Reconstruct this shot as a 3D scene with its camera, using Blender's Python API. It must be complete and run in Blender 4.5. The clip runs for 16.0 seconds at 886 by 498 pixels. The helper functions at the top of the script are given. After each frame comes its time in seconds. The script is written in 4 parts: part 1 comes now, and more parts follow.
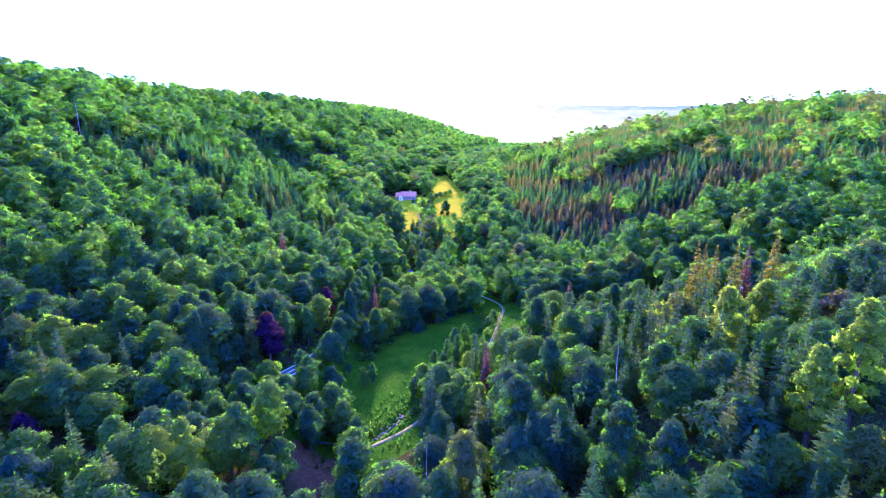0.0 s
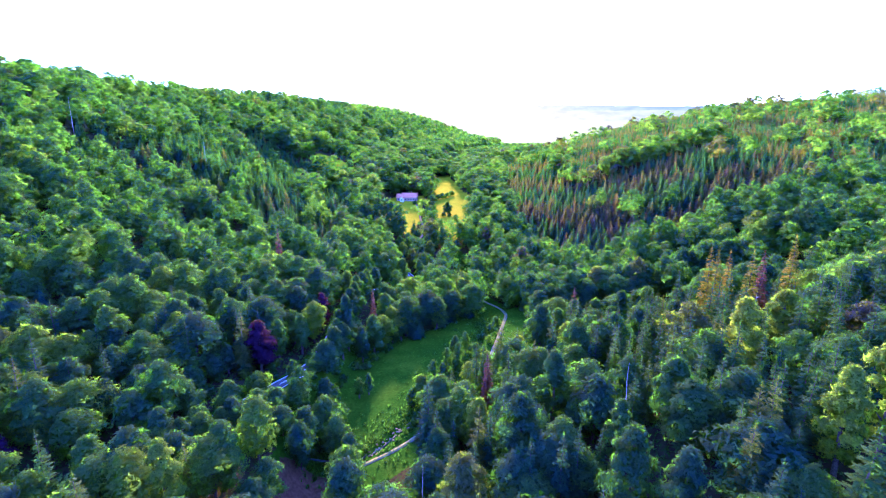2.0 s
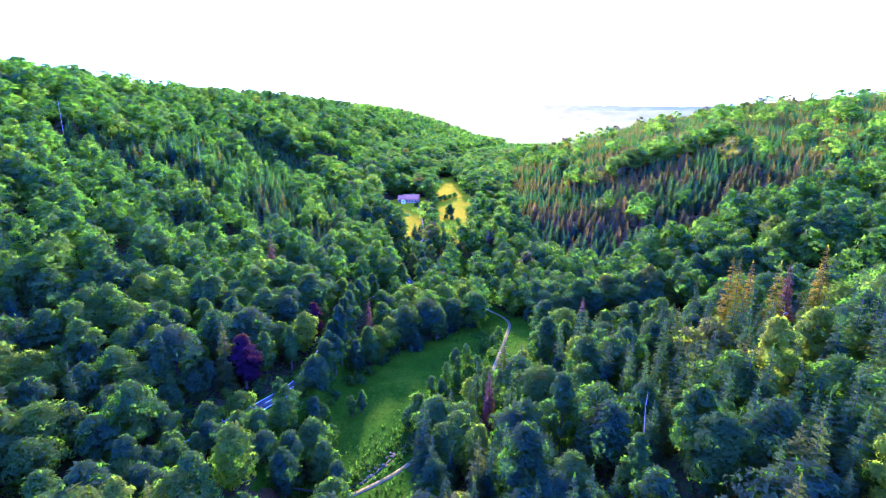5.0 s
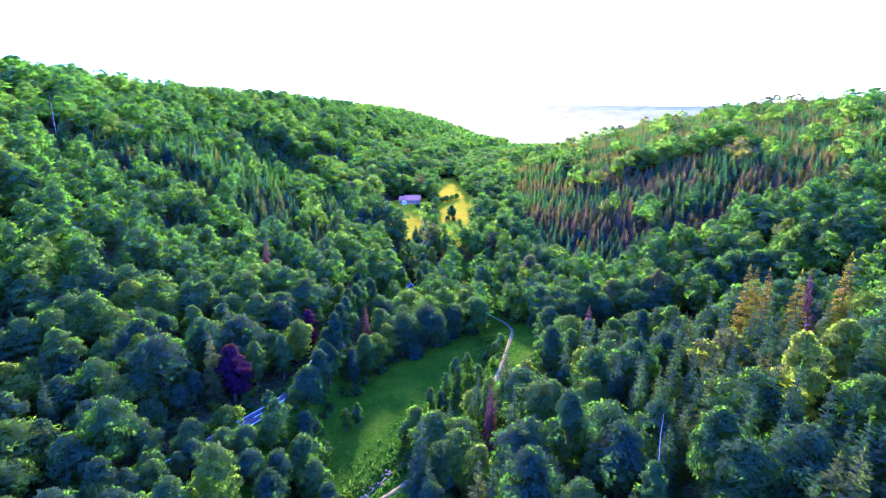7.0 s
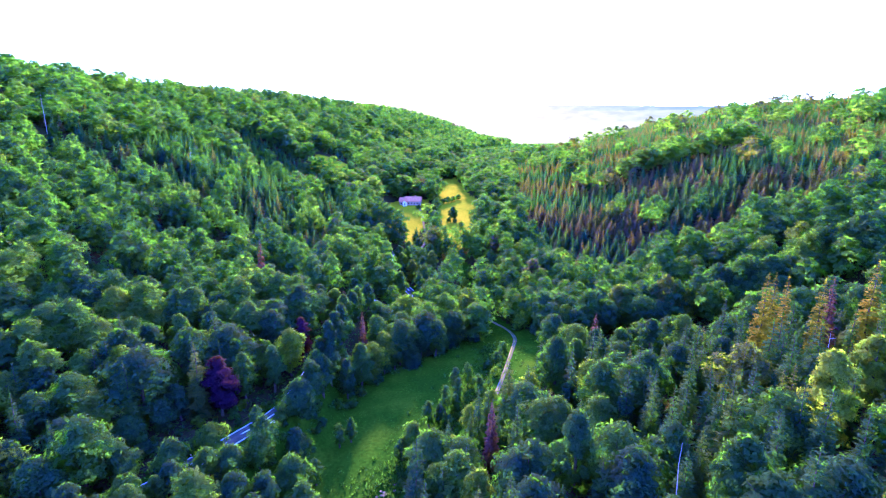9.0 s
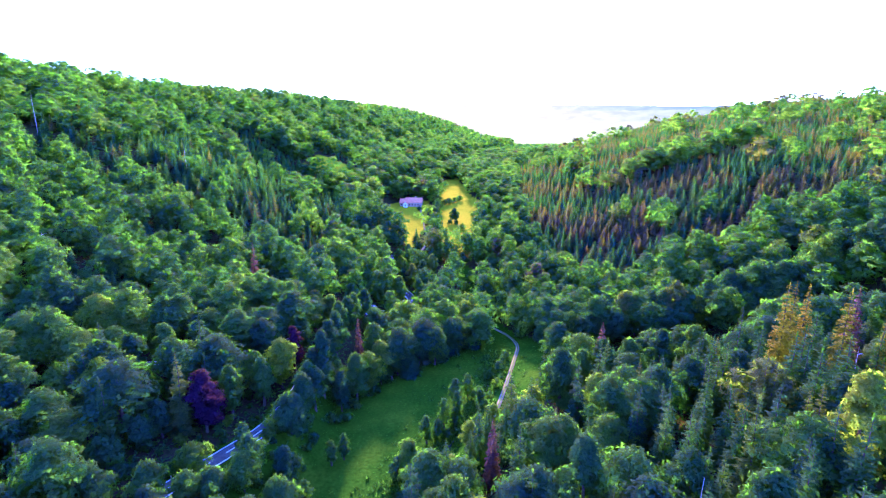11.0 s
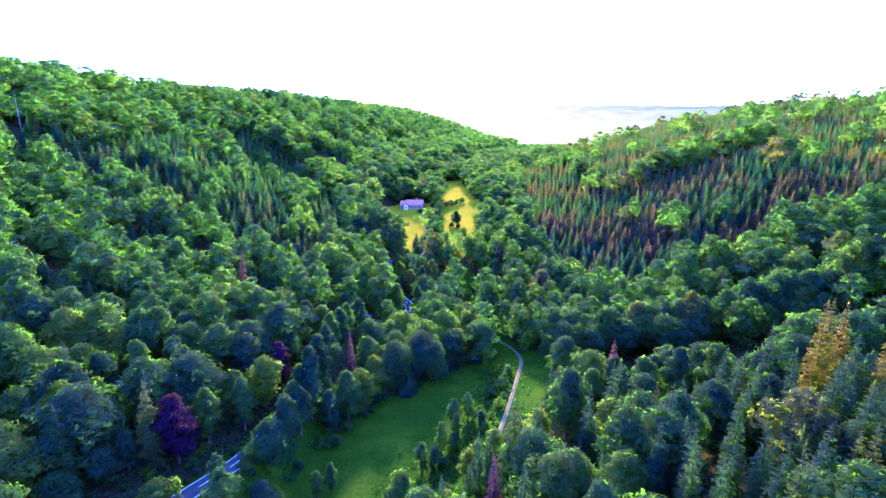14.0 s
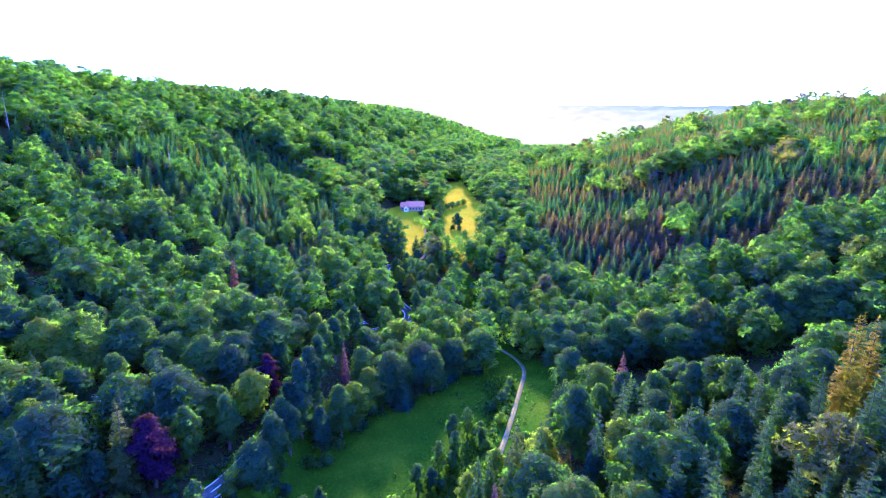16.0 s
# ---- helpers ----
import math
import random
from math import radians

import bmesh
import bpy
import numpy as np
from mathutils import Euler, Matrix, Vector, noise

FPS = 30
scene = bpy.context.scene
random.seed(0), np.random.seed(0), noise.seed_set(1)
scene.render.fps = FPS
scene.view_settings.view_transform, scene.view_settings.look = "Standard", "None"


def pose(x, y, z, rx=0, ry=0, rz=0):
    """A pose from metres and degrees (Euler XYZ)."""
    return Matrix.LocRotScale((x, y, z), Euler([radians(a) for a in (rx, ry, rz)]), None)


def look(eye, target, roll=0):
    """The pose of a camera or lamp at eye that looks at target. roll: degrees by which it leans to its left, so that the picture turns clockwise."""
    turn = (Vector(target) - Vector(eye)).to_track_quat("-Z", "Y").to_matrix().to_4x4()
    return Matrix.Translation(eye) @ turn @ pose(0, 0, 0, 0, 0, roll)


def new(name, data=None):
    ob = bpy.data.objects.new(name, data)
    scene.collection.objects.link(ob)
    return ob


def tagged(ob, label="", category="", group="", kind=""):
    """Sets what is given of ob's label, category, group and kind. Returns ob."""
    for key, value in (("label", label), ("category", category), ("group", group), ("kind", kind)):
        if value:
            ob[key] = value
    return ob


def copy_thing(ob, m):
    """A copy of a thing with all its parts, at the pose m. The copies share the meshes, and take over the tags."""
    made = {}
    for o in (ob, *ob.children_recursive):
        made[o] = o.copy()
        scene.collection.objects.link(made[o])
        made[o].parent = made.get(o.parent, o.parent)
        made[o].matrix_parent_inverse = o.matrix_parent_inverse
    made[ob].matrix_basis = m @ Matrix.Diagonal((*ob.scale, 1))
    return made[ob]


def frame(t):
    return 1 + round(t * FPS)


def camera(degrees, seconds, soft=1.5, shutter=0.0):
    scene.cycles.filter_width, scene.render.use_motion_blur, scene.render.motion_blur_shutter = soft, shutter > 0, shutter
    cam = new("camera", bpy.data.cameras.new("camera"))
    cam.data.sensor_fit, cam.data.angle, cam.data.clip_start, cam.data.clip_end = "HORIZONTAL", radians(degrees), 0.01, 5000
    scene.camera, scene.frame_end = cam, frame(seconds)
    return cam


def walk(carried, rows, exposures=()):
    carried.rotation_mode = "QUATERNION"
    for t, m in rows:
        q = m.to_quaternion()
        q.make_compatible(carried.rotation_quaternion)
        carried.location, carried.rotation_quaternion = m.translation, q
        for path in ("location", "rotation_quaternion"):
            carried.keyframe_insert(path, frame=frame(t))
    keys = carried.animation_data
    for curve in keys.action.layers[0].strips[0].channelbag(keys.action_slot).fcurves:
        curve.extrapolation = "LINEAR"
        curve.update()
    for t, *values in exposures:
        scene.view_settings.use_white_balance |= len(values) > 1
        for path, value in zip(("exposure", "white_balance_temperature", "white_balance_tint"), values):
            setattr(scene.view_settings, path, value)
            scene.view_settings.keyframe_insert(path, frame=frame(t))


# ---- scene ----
cam = camera(84.2, 16.0, soft=1.2)
METRES, EYE, TILT, LEAN, TURN = 80.0, 105.0, -13.5, 0.0, 0.0
ROWS = [
    (0.0, 0.0, 0.0, 0.0, 0.0, 0.0, -0.0),
    (0.5, 0.0041, 0.0289, 0.0069, 0.08, 0.0, -0.03),
    (1.0, 0.0088, 0.0577, 0.0137, 0.17, 0.01, -0.05),
    (1.5, 0.0131, 0.087, 0.0204, 0.26, 0.03, -0.09),
    (2.0, 0.0174, 0.1158, 0.0274, 0.34, 0.03, -0.12),
    (2.5, 0.0217, 0.1451, 0.0339, 0.43, 0.04, -0.15),
    (3.0, 0.0261, 0.1743, 0.0407, 0.5, 0.04, -0.18),
    (3.5, 0.0298, 0.2037, 0.0475, 0.58, 0.04, -0.2),
    (4.0, 0.0336, 0.2332, 0.0546, 0.66, 0.05, -0.24),
    (6.5, 0.0519, 0.3816, 0.0872, 1.08, 0.05, -0.37),
    (7.0, 0.0552, 0.4113, 0.0941, 1.16, 0.04, -0.39),
    (7.5, 0.0588, 0.4412, 0.101, 1.23, 0.04, -0.41),
    (8.0, 0.062, 0.4713, 0.1079, 1.31, 0.05, -0.43),
    (8.5, 0.0653, 0.5015, 0.1146, 1.38, 0.05, -0.45),
    (9.0, 0.0682, 0.5322, 0.1215, 1.44, 0.06, -0.46),
    (11.5, 0.086, 0.6848, 0.1547, 1.81, 0.08, -0.54),
    (12.0, 0.0892, 0.7161, 0.1619, 1.88, 0.1, -0.56),
    (12.5, 0.0925, 0.7471, 0.1689, 1.96, 0.12, -0.56),
    (13.0, 0.0959, 0.7782, 0.1757, 2.04, 0.1, -0.56),
    (13.5, 0.099, 0.8092, 0.183, 2.11, 0.1, -0.57),
    (14.0, 0.1025, 0.8408, 0.1905, 2.17, 0.1, -0.58),
    (14.5, 0.106, 0.8723, 0.1974, 2.25, 0.12, -0.58),
    (15.0, 0.1093, 0.9044, 0.2045, 2.33, 0.12, -0.59),
    (15.5, 0.1132, 0.936, 0.2117, 2.39, 0.12, -0.59),
    (16.0, 0.1171, 0.9684, 0.2193, 2.48, 0.14, -0.6),
]
walk(cam, [(t, pose(0, 0, EYE, TILT, LEAN, TURN) @ pose(METRES * x, METRES * y, METRES * z, 90 + pitch, roll, yaw)) for t, x, y, z, yaw, pitch, roll in ROWS], exposures=[(0.0, 3.57, 4750, 80), (16.0, 3.5, 4750, 80)])

# ---- sky and sun ----
SUN_HEIGHT, SUN_LEFT = 22.0, 2.0
world = bpy.data.worlds.new("sky")
scene.world = world
world.use_nodes = True
wn = world.node_tree.nodes
sky = wn.new("ShaderNodeTexSky")
sky.sky_type = "NISHITA"
sky.sun_disc = False
sky.sun_elevation = radians(SUN_HEIGHT)
sky.sun_rotation = radians(-SUN_LEFT)
sky.altitude, sky.air_density, sky.dust_density, sky.ozone_density = 300, 1.6, 0.3, 10.0
world.node_tree.links.new(sky.outputs[0], wn["Background"].inputs[0])
wn["Background"].inputs[1].default_value = 0.14
sun = new("sun", bpy.data.lights.new("sun", "SUN"))
sun.data.energy, sun.data.angle, sun.data.color = 3.2, radians(7), (1.0, 0.72, 0.06)
away = Vector((-math.sin(radians(SUN_LEFT)) * math.cos(radians(SUN_HEIGHT)), math.cos(radians(SUN_LEFT)) * math.cos(radians(SUN_HEIGHT)), math.sin(radians(SUN_HEIGHT))))
sun.matrix_world = look(away * 300, (0, 0, 0))

# ---- materials ----


def nodes_of(name):
    mat = bpy.data.materials.new(name)
    mat.use_nodes = True
    nt = mat.node_tree
    nt.nodes.clear()
    out = nt.nodes.new("ShaderNodeOutputMaterial")
    return mat, nt, out


def ramp(nt, stops):
    r = nt.nodes.new("ShaderNodeValToRGB")
    els = r.color_ramp.elements
    while len(els) < len(stops):
        els.new(0.5)
    for e, (p, c) in zip(els, stops):
        e.position, e.color = p, (*c, 1)
    return r


def noise_tex(nt, scale, detail=3.0, coords=None):
    n = nt.nodes.new("ShaderNodeTexNoise")
    n.inputs["Scale"].default_value, n.inputs["Detail"].default_value = scale, detail
    if coords is not None:
        nt.links.new(coords, n.inputs["Vector"])
    return n


def mixer(nt, mode, fac, a, b):
    m = nt.nodes.new("ShaderNodeMix")
    m.data_type, m.blend_type = "RGBA", mode
    for sock, v in ((m.inputs[0], fac), (m.inputs[6], a), (m.inputs[7], b)):
        if isinstance(v, bpy.types.NodeSocket):
            nt.links.new(v, sock)
        elif isinstance(v, (int, float)):
            sock.default_value = v
        else:
            sock.default_value = (*v, 1)
    return m.outputs[2]


def leaf_material(name, stops, thin=0.5, own=True, gloss=0.9, ragged=True):
    """Foliage: each plant takes its own tone from stops, each leaf clump varies round it, and light comes through."""
    mat, nt, out = nodes_of(name)
    if own:
        tone = nt.nodes.new("ShaderNodeObjectInfo").outputs["Random"]
    else:
        at = nt.nodes.new("ShaderNodeAttribute")
        at.attribute_name = "tone"
        tone = at.outputs["Fac"]
    r = ramp(nt, stops)
    nt.links.new(tone, r.inputs[0])
    geo = nt.nodes.new("ShaderNodeNewGeometry")
    isl = ramp(nt, [(0.0, (0.8, 0.82, 0.84)), (0.6, (1.0, 1.0, 1.0)), (1.0, (1.16, 1.12, 1.03))])
    nt.links.new(geo.outputs["Random Per Island"], isl.inputs[0])
    patch = noise_tex(nt, 0.25, 2.0, geo.outputs["Position"])
    pr = ramp(nt, [(0.3, (0.8, 0.85, 0.9)), (0.7, (1.2, 1.15, 1.0))])
    nt.links.new(patch.outputs[0], pr.inputs[0])
    c = mixer(nt, "MULTIPLY", 1.0, r.outputs[0], isl.outputs[0])
    c = mixer(nt, "MULTIPLY", 1.0, c, pr.outputs[0])
    fine = noise_tex(nt, 1.6, 3.0, geo.outputs["Position"])
    fr = ramp(nt, [(0.35, (0.72, 0.74, 0.78)), (0.65, (1.22, 1.2, 1.12))])
    nt.links.new(fine.outputs[0], fr.inputs[0])
    c = mixer(nt, "MULTIPLY", 1.0, c, fr.outputs[0])
    p = nt.nodes.new("ShaderNodeBsdfPrincipled")
    p.inputs["Roughness"].default_value = gloss
    p.inputs["Specular IOR Level"].default_value = 0.04
    nt.links.new(mixer(nt, "MULTIPLY", 1.0, c, (0.62, 0.55, 2.6)), p.inputs["Base Color"])
    t = nt.nodes.new("ShaderNodeBsdfTranslucent")
    nt.links.new(mixer(nt, "MULTIPLY", 1.0, c, (3.4, 4.2, 0.0)), t.inputs[0])
    m = nt.nodes.new("ShaderNodeMixShader")
    m.inputs[0].default_value = thin
    nt.links.new(p.outputs[0], m.inputs[1])
    nt.links.new(t.outputs[0], m.inputs[2])
    # gaps between the leaves of a spray
    holes = noise_tex(nt, 2.1, 2.0, geo.outputs["Position"])
    gap = nt.nodes.new("ShaderNodeMath")
    gap.operation = "GREATER_THAN"
    gap.inputs[1].default_value = 0.46
    nt.links.new(holes.outputs[0], gap.inputs[0])
    leafy = nt.nodes.new("ShaderNodeMixShader")
    nt.links.new(gap.outputs[0], leafy.inputs[0])
    nt.links.new(nt.nodes.new("ShaderNodeBsdfTransparent").outputs[0], leafy.inputs[1])
    nt.links.new(m.outputs[0], leafy.inputs[2])
    nt.links.new((leafy if ragged else m).outputs[0], out.inputs[0])
    return mat


def plain(name, dark, light, scale=1.0, rough=0.85, bump=0.3, fine=None):
    """A matte surface whose colour wanders between dark and light at two scales, with a fine relief."""
    mat, nt, out = nodes_of(name)
    geo = nt.nodes.new("ShaderNodeNewGeometry")
    n = noise_tex(nt, scale, 6.0, geo.outputs["Position"])
    r = ramp(nt, [(0.3, dark), (0.7, light)])
    nt.links.new(n.outputs[0], r.inputs[0])
    f = noise_tex(nt, fine or scale * 9, 3.0, geo.outputs["Position"])
    fr = ramp(nt, [(0.3, (0.75, 0.75, 0.75)), (0.7, (1.2, 1.2, 1.2))])
    nt.links.new(f.outputs[0], fr.inputs[0])
    p = nt.nodes.new("ShaderNodeBsdfPrincipled")
    p.inputs["Roughness"].default_value = rough
    p.inputs["Specular IOR Level"].default_value = 0.02 if rough > 0.7 else 0.4
    nt.links.new(mixer(nt, "MULTIPLY", 1.0, r.outputs[0], fr.outputs[0]), p.inputs["Base Color"])
    if bump:
        b = nt.nodes.new("ShaderNodeBump")
        b.inputs["Strength"].default_value = bump
        b.inputs["Distance"].default_value = 0.1
        nt.links.new(f.outputs[0], b.inputs["Height"])
        nt.links.new(b.outputs[0], p.inputs["Normal"])
    nt.links.new(p.outputs[0], out.inputs[0])
    return mat


BROAD = [(0.0, (0.018, 0.064, 0.016)), (0.3, (0.025, 0.084, 0.015)), (0.55, (0.034, 0.106, 0.012)), (0.8, (0.055, 0.13, 0.01)), (0.95, (0.08, 0.146, 0.008)), (1.0, (0.06, 0.066, 0.022))]
SPRUCE = [(0.0, (0.012, 0.056, 0.022)), (0.4, (0.02, 0.078, 0.018)), (0.72, (0.038, 0.105, 0.012)), (0.86, (0.062, 0.08, 0.016)), (1.0, (0.095, 0.07, 0.02))]
mat_broad = leaf_material("broadleaf_foliage", BROAD)
SPRUCE_NEAR = [(0.0, (0.013, 0.055, 0.014)), (0.5, (0.021, 0.078, 0.013)), (0.85, (0.036, 0.1, 0.011)), (1.0, (0.07, 0.095, 0.01))]
mat_spruce = leaf_material("spruce_needles", SPRUCE_NEAR, 0.5)
mat_broad_far = leaf_material("broadleaf_foliage_woods", BROAD, own=False)
mat_spruce_far = leaf_material("spruce_needles_woods", SPRUCE, 0.45, own=False)
mat_copper = leaf_material("copper_beech_foliage", [(0.0, (0.03, 0.011, 0.01)), (1.0, (0.038, 0.013, 0.012))], 0.25)
# yellow-green leaves, brightened so the colour itself carries sunlight
mat_sunlit_gold = leaf_material("sunlit_yellow_green_foliage", [(0.0, (0.1, 0.17, 0.008)), (1.0, (0.14, 0.19, 0.008))], 0.45)
mat_rust = leaf_material("browned_needles", [(0.0, (0.075, 0.045, 0.018)), (1.0, (0.11, 0.055, 0.02))], 0.3)
# spruce needles with golden sunlight put into their colour
mat_sunlit_amber = leaf_material("sunlit_amber_needles", [(0.0, (0.11, 0.12, 0.004)), (1.0, (0.155, 0.13, 0.004))], 0.45)
mat_bark = plain("bark", (0.05, 0.04, 0.03), (0.13, 0.1, 0.08), 3.0)
mat_pale_bark = plain("bleached_wood", (0.3, 0.27, 0.26), (0.48, 0.44, 0.42), 2.0)
mat_grass = leaf_material("grass_blades", [(0.0, (0.018, 0.07, 0.005)), (1.0, (0.04, 0.105, 0.006))], 0.4, own=False, ragged=False)

# ---- lie of the land ----


def soft_line(v, pts, blur):
    """A broken line through pts, with its corners rounded over about blur metres."""
    xs, ys = [p[0] for p in pts], [p[1] for p in pts]
    return sum(np.interp(v + k * blur, xs, ys) for k in (-1, -0.6, -0.2, 0.2, 0.6, 1)) / 6


FLOOR = [(-400, -30), (100, -10), (150, -6), (200, -3), (250, -2), (300, -4), (350, 0), (420, 12), (500, 22), (575, 32), (700, 42), (850, 50), (1000, 54), (1200, 56), (1600, 50), (4800, 50)]
CREST = [(0, 160), (600, 157), (1000, 148), (1250, 140), (1550, 80), (4800, 60)]
LEFT_FOOT = [(0, -45), (190, -43), (225, -38), (260, -34), (430, -30), (560, -70), (700, -30), (900, 20), (1200, 115), (2500, 380)]
RIGHT_FOOT = [(200, 60), (300, 55), (350, 40), (420, 25), (560, 25), (640, 27), (720, 36), (800, 62), (924, 125), (1200, 400), (2500, 1500)]
LEFT_RISE = [(0, 0), (9, 13), (30, 16), (95, 27), (140, 50), (190, 72), (260, 96), (320, 122), (380, 138), (900, 146), (3000, 140)]
RIGHT_RISE = [(0, 0), (50, 6), (80, 16), (120, 28), (155, 42), (235, 62), (310, 72), (390, 84), (600, 108), (900, 116), (3000, 120)]
KNOLL = [(-12, 0), (20, 15), (50, 23), (80, 36), (105, 44), (160, 58), (300, 80), (900, 110)]
KNOLL_FADE = [(120, 1.0), (190, 0.85), (240, 0.4), (300, 0.0)]

ROAD = [(-150, 60), (-100, 118), (-75, 157), (-63.5, 179.5), (-56, 196), (-53, 217), (-52, 245), (-50, 282), (-36, 318), (-22, 345), (-31, 359), (-40, 372), (-42, 390), (-34, 408), (-24, 424)]
DRIVE = [(-24, 422), (-20, 440), (-20, 462), (-24, 490), (-26, 512), (-29, 530), (-32, 547)]
LANE = [(-160, 196), (-112, 214), (-92, 226), (-80, 238), (-68, 254), (-62, 284), (-54, 300), (-40, 313)]
TRACK = [(-36, 148), (-25, 156), (-14.9, 163.8), (2, 181), (16, 204), (22, 222), (27, 240), (33, 264), (37, 284), (34, 300), (27, 312), (20, 320), (9, 334), (4, 350)]
EDGE_LINE = [(-44, 146), (-47, 164), (-47, 178), (-46, 192), (-38, 222), (-22, 249), (-6, 268), (10, 288), (12, 312)]
STREAM = [(25, 272), (24, 257), (17, 234), (8, 213), (-4, 192), (-15, 175), (-19, 168.5), (-26, 160), (-40, 153), (-56, 150)]


def rounded(pts, step=2.0):
    """Points every few metres along a smooth curve through pts."""
    p = np.array([pts[0], *pts, pts[-1]], float)
    got = []
    for a, b, c, d in zip(p, p[1:], p[2:], p[3:]):
        n = max(2, int(np.linalg.norm(c - b) / step))
        for t in np.arange(n) / n:
            got.append(0.5 * (2 * b + (c - a) * t + (2 * a - 5 * b + 4 * c - d) * t * t + (3 * b - a - 3 * c + d) * t ** 3))
    return np.array([*got, p[-1]])


def bare(x, y):
    """The height of the land with no road cut into it."""
    left = soft_line(soft_line(y, LEFT_FOOT, 25) - x, LEFT_RISE, 5)
    right = soft_line(x - soft_line(y, RIGHT_FOOT, 25), RIGHT_RISE, 18)
    knoll = soft_line(x - np.clip((y - 130) * 0.34, 0, 36), KNOLL, 10) * soft_line(y, KNOLL_FADE, 25)
    k = np.maximum(right, knoll) + 3 * np.exp(-np.abs(right - knoll) / 6)
    k = np.where(np.maximum(right, knoll) < 0.5, np.maximum(right, knoll), k)
    rough = 1.6 * np.sin(x * 0.045 + 1) * np.sin(y * 0.037) + 5 * np.sin(x * 0.011 + 2) * np.sin(y * 0.009 + 1) * np.clip((np.abs(x) - 90) / 150, 0, 1)
    z = soft_line(y, FLOOR, 22) + left + k + rough * np.clip((left + k) / 12, 0.1, 1)
    z = z + 14 * np.exp(-((x + 138) / 30) ** 2 - ((y - 640) / 32) ** 2)
    crest = soft_line(y, CREST, 60) - 9 * np.exp(-((y - 720) / 95) ** 2) * (x < 0)
    room = (crest - z) / 9
    return crest - 9 * (np.maximum(room, 0) + np.log1p(np.exp(-np.abs(room))))


CURVES = {}
for key, pts in (("road", ROAD), ("lane", LANE), ("track", TRACK), ("stream", STREAM), ("drive", DRIVE), ("edge", EDGE_LINE)):
    line = rounded(pts)
    z = bare(line[:, 0], line[:, 1])
    CURVES[key] = np.c_[line, np.convolve(np.pad(z, 8, "edge"), np.ones(17) / 17, "valid")]


def beside(key, x, y):
    """How far points lie from a way, and the height of the way there."""
    c = CURVES[key]
    x, y = np.ravel(x), np.ravel(y)
    far, high = np.full(x.shape, 1e9), np.zeros(x.shape)
    near = np.nonzero((x > c[:, 0].min() - 40) & (x < c[:, 0].max() + 40) & (y > c[:, 1].min() - 40) & (y < c[:, 1].max() + 40))[0]
    for part_of in np.array_split(near, max(1, len(near) // 20000)):
        d = (x[part_of, None] - c[None, :, 0]) ** 2 + (y[part_of, None] - c[None, :, 1]) ** 2
        k = d.argmin(1)
        far[part_of], high[part_of] = np.sqrt(d[np.arange(len(k)), k]), c[k, 2]
    return far, high


def height(x, y):
    x, y = np.atleast_1d(np.asarray(x, float)), np.atleast_1d(np.asarray(y, float))
    z = bare(x, y).ravel()
    for key, half in (("track", 2.5), ("drive", 2.5), ("lane", 3.0), ("road", 4.5)):
        far, high = beside(key, x, y)
        w = np.clip((half + 6 - far) / 6, 0, 1)
        z = z + (high - z) * w * w * (3 - 2 * w)
    far, high = beside("stream", x, y)
    w = np.clip((3.2 - far) / 3.2, 0, 1)
    z = z - 1.1 * w * w * (3 - 2 * w)
    return z.reshape(x.shape)


def inside(x, y, corners):
    x, y = np.asarray(x, float), np.asarray(y, float)
    got = np.zeros(x.shape, bool)
    for (ax, ay), (bx, by) in zip(corners, corners[1:] + corners[:1]):
        if ay != by:
            got ^= ((ay > y) != (by > y)) & (x < (bx - ax) * (y - ay) / (by - ay) + ax)
    return got


FIELDS = {}
FIELDS["front"] = [(-22, 144), (-40, 154), (-47, 178), (-46, 192), (-37, 224), (-19, 250), (0, 266), (18, 285), (22, 312), (18, 328), (28, 326), (40, 300), (50, 285), (50, 262), (42, 240), (36, 226), (30, 208), (20, 197), (8, 187), (0, 174), (-8, 156)]
FIELDS["strip"] = [(8, 348), (18, 347), (23, 354), (22, 382), (14, 400), (8, 426), (-2, 434), (1, 396), (8, 376)]
FIELDS["glade"] = [(-22, 440), (-14, 440), (-10, 456), (-19, 462)]
FIELDS["far"] = [(-10, 432), (6, 424), (16, 440), (26, 468), (32, 500), (32, 545), (24, 590), (15, 650), (5, 722), (-13, 706), (-17, 640), (-15, 566), (-12, 490)]
FIELDS["house"] = [(-70, 474), (-70, 540), (-62, 568), (-46, 580), (-24, 578), (-23, 545), (-25, 470), (-30, 432), (-48, 436)]
FIELDS["slope"] = [(-162, 588), (-114, 578), (-108, 604), (-124, 628), (-160, 630)]


GAPS = [[(-58, 196), (-51, 196), (-38, 152), (-46, 150)], [(-68, 180), (-60, 184), (-44, 150), (-53, 145)], [(-24, 301), (-14, 301), (-16, 342), (-20, 348), (-26, 351)], [(-79, 190), (-67, 191), (-58, 164), (-70, 160)], [(-30, 160), (-8, 164), (-2, 134), (-20, 130)], [(0, 366), (16, 362), (24, 330), (18, 322), (8, 336)]]


def in_field(x, y):
    got = np.zeros(np.shape(x), bool)
    for corners in (*FIELDS.values(), *GAPS):
        got |= inside(x, y, corners)
    return got


# ---- making meshes ----


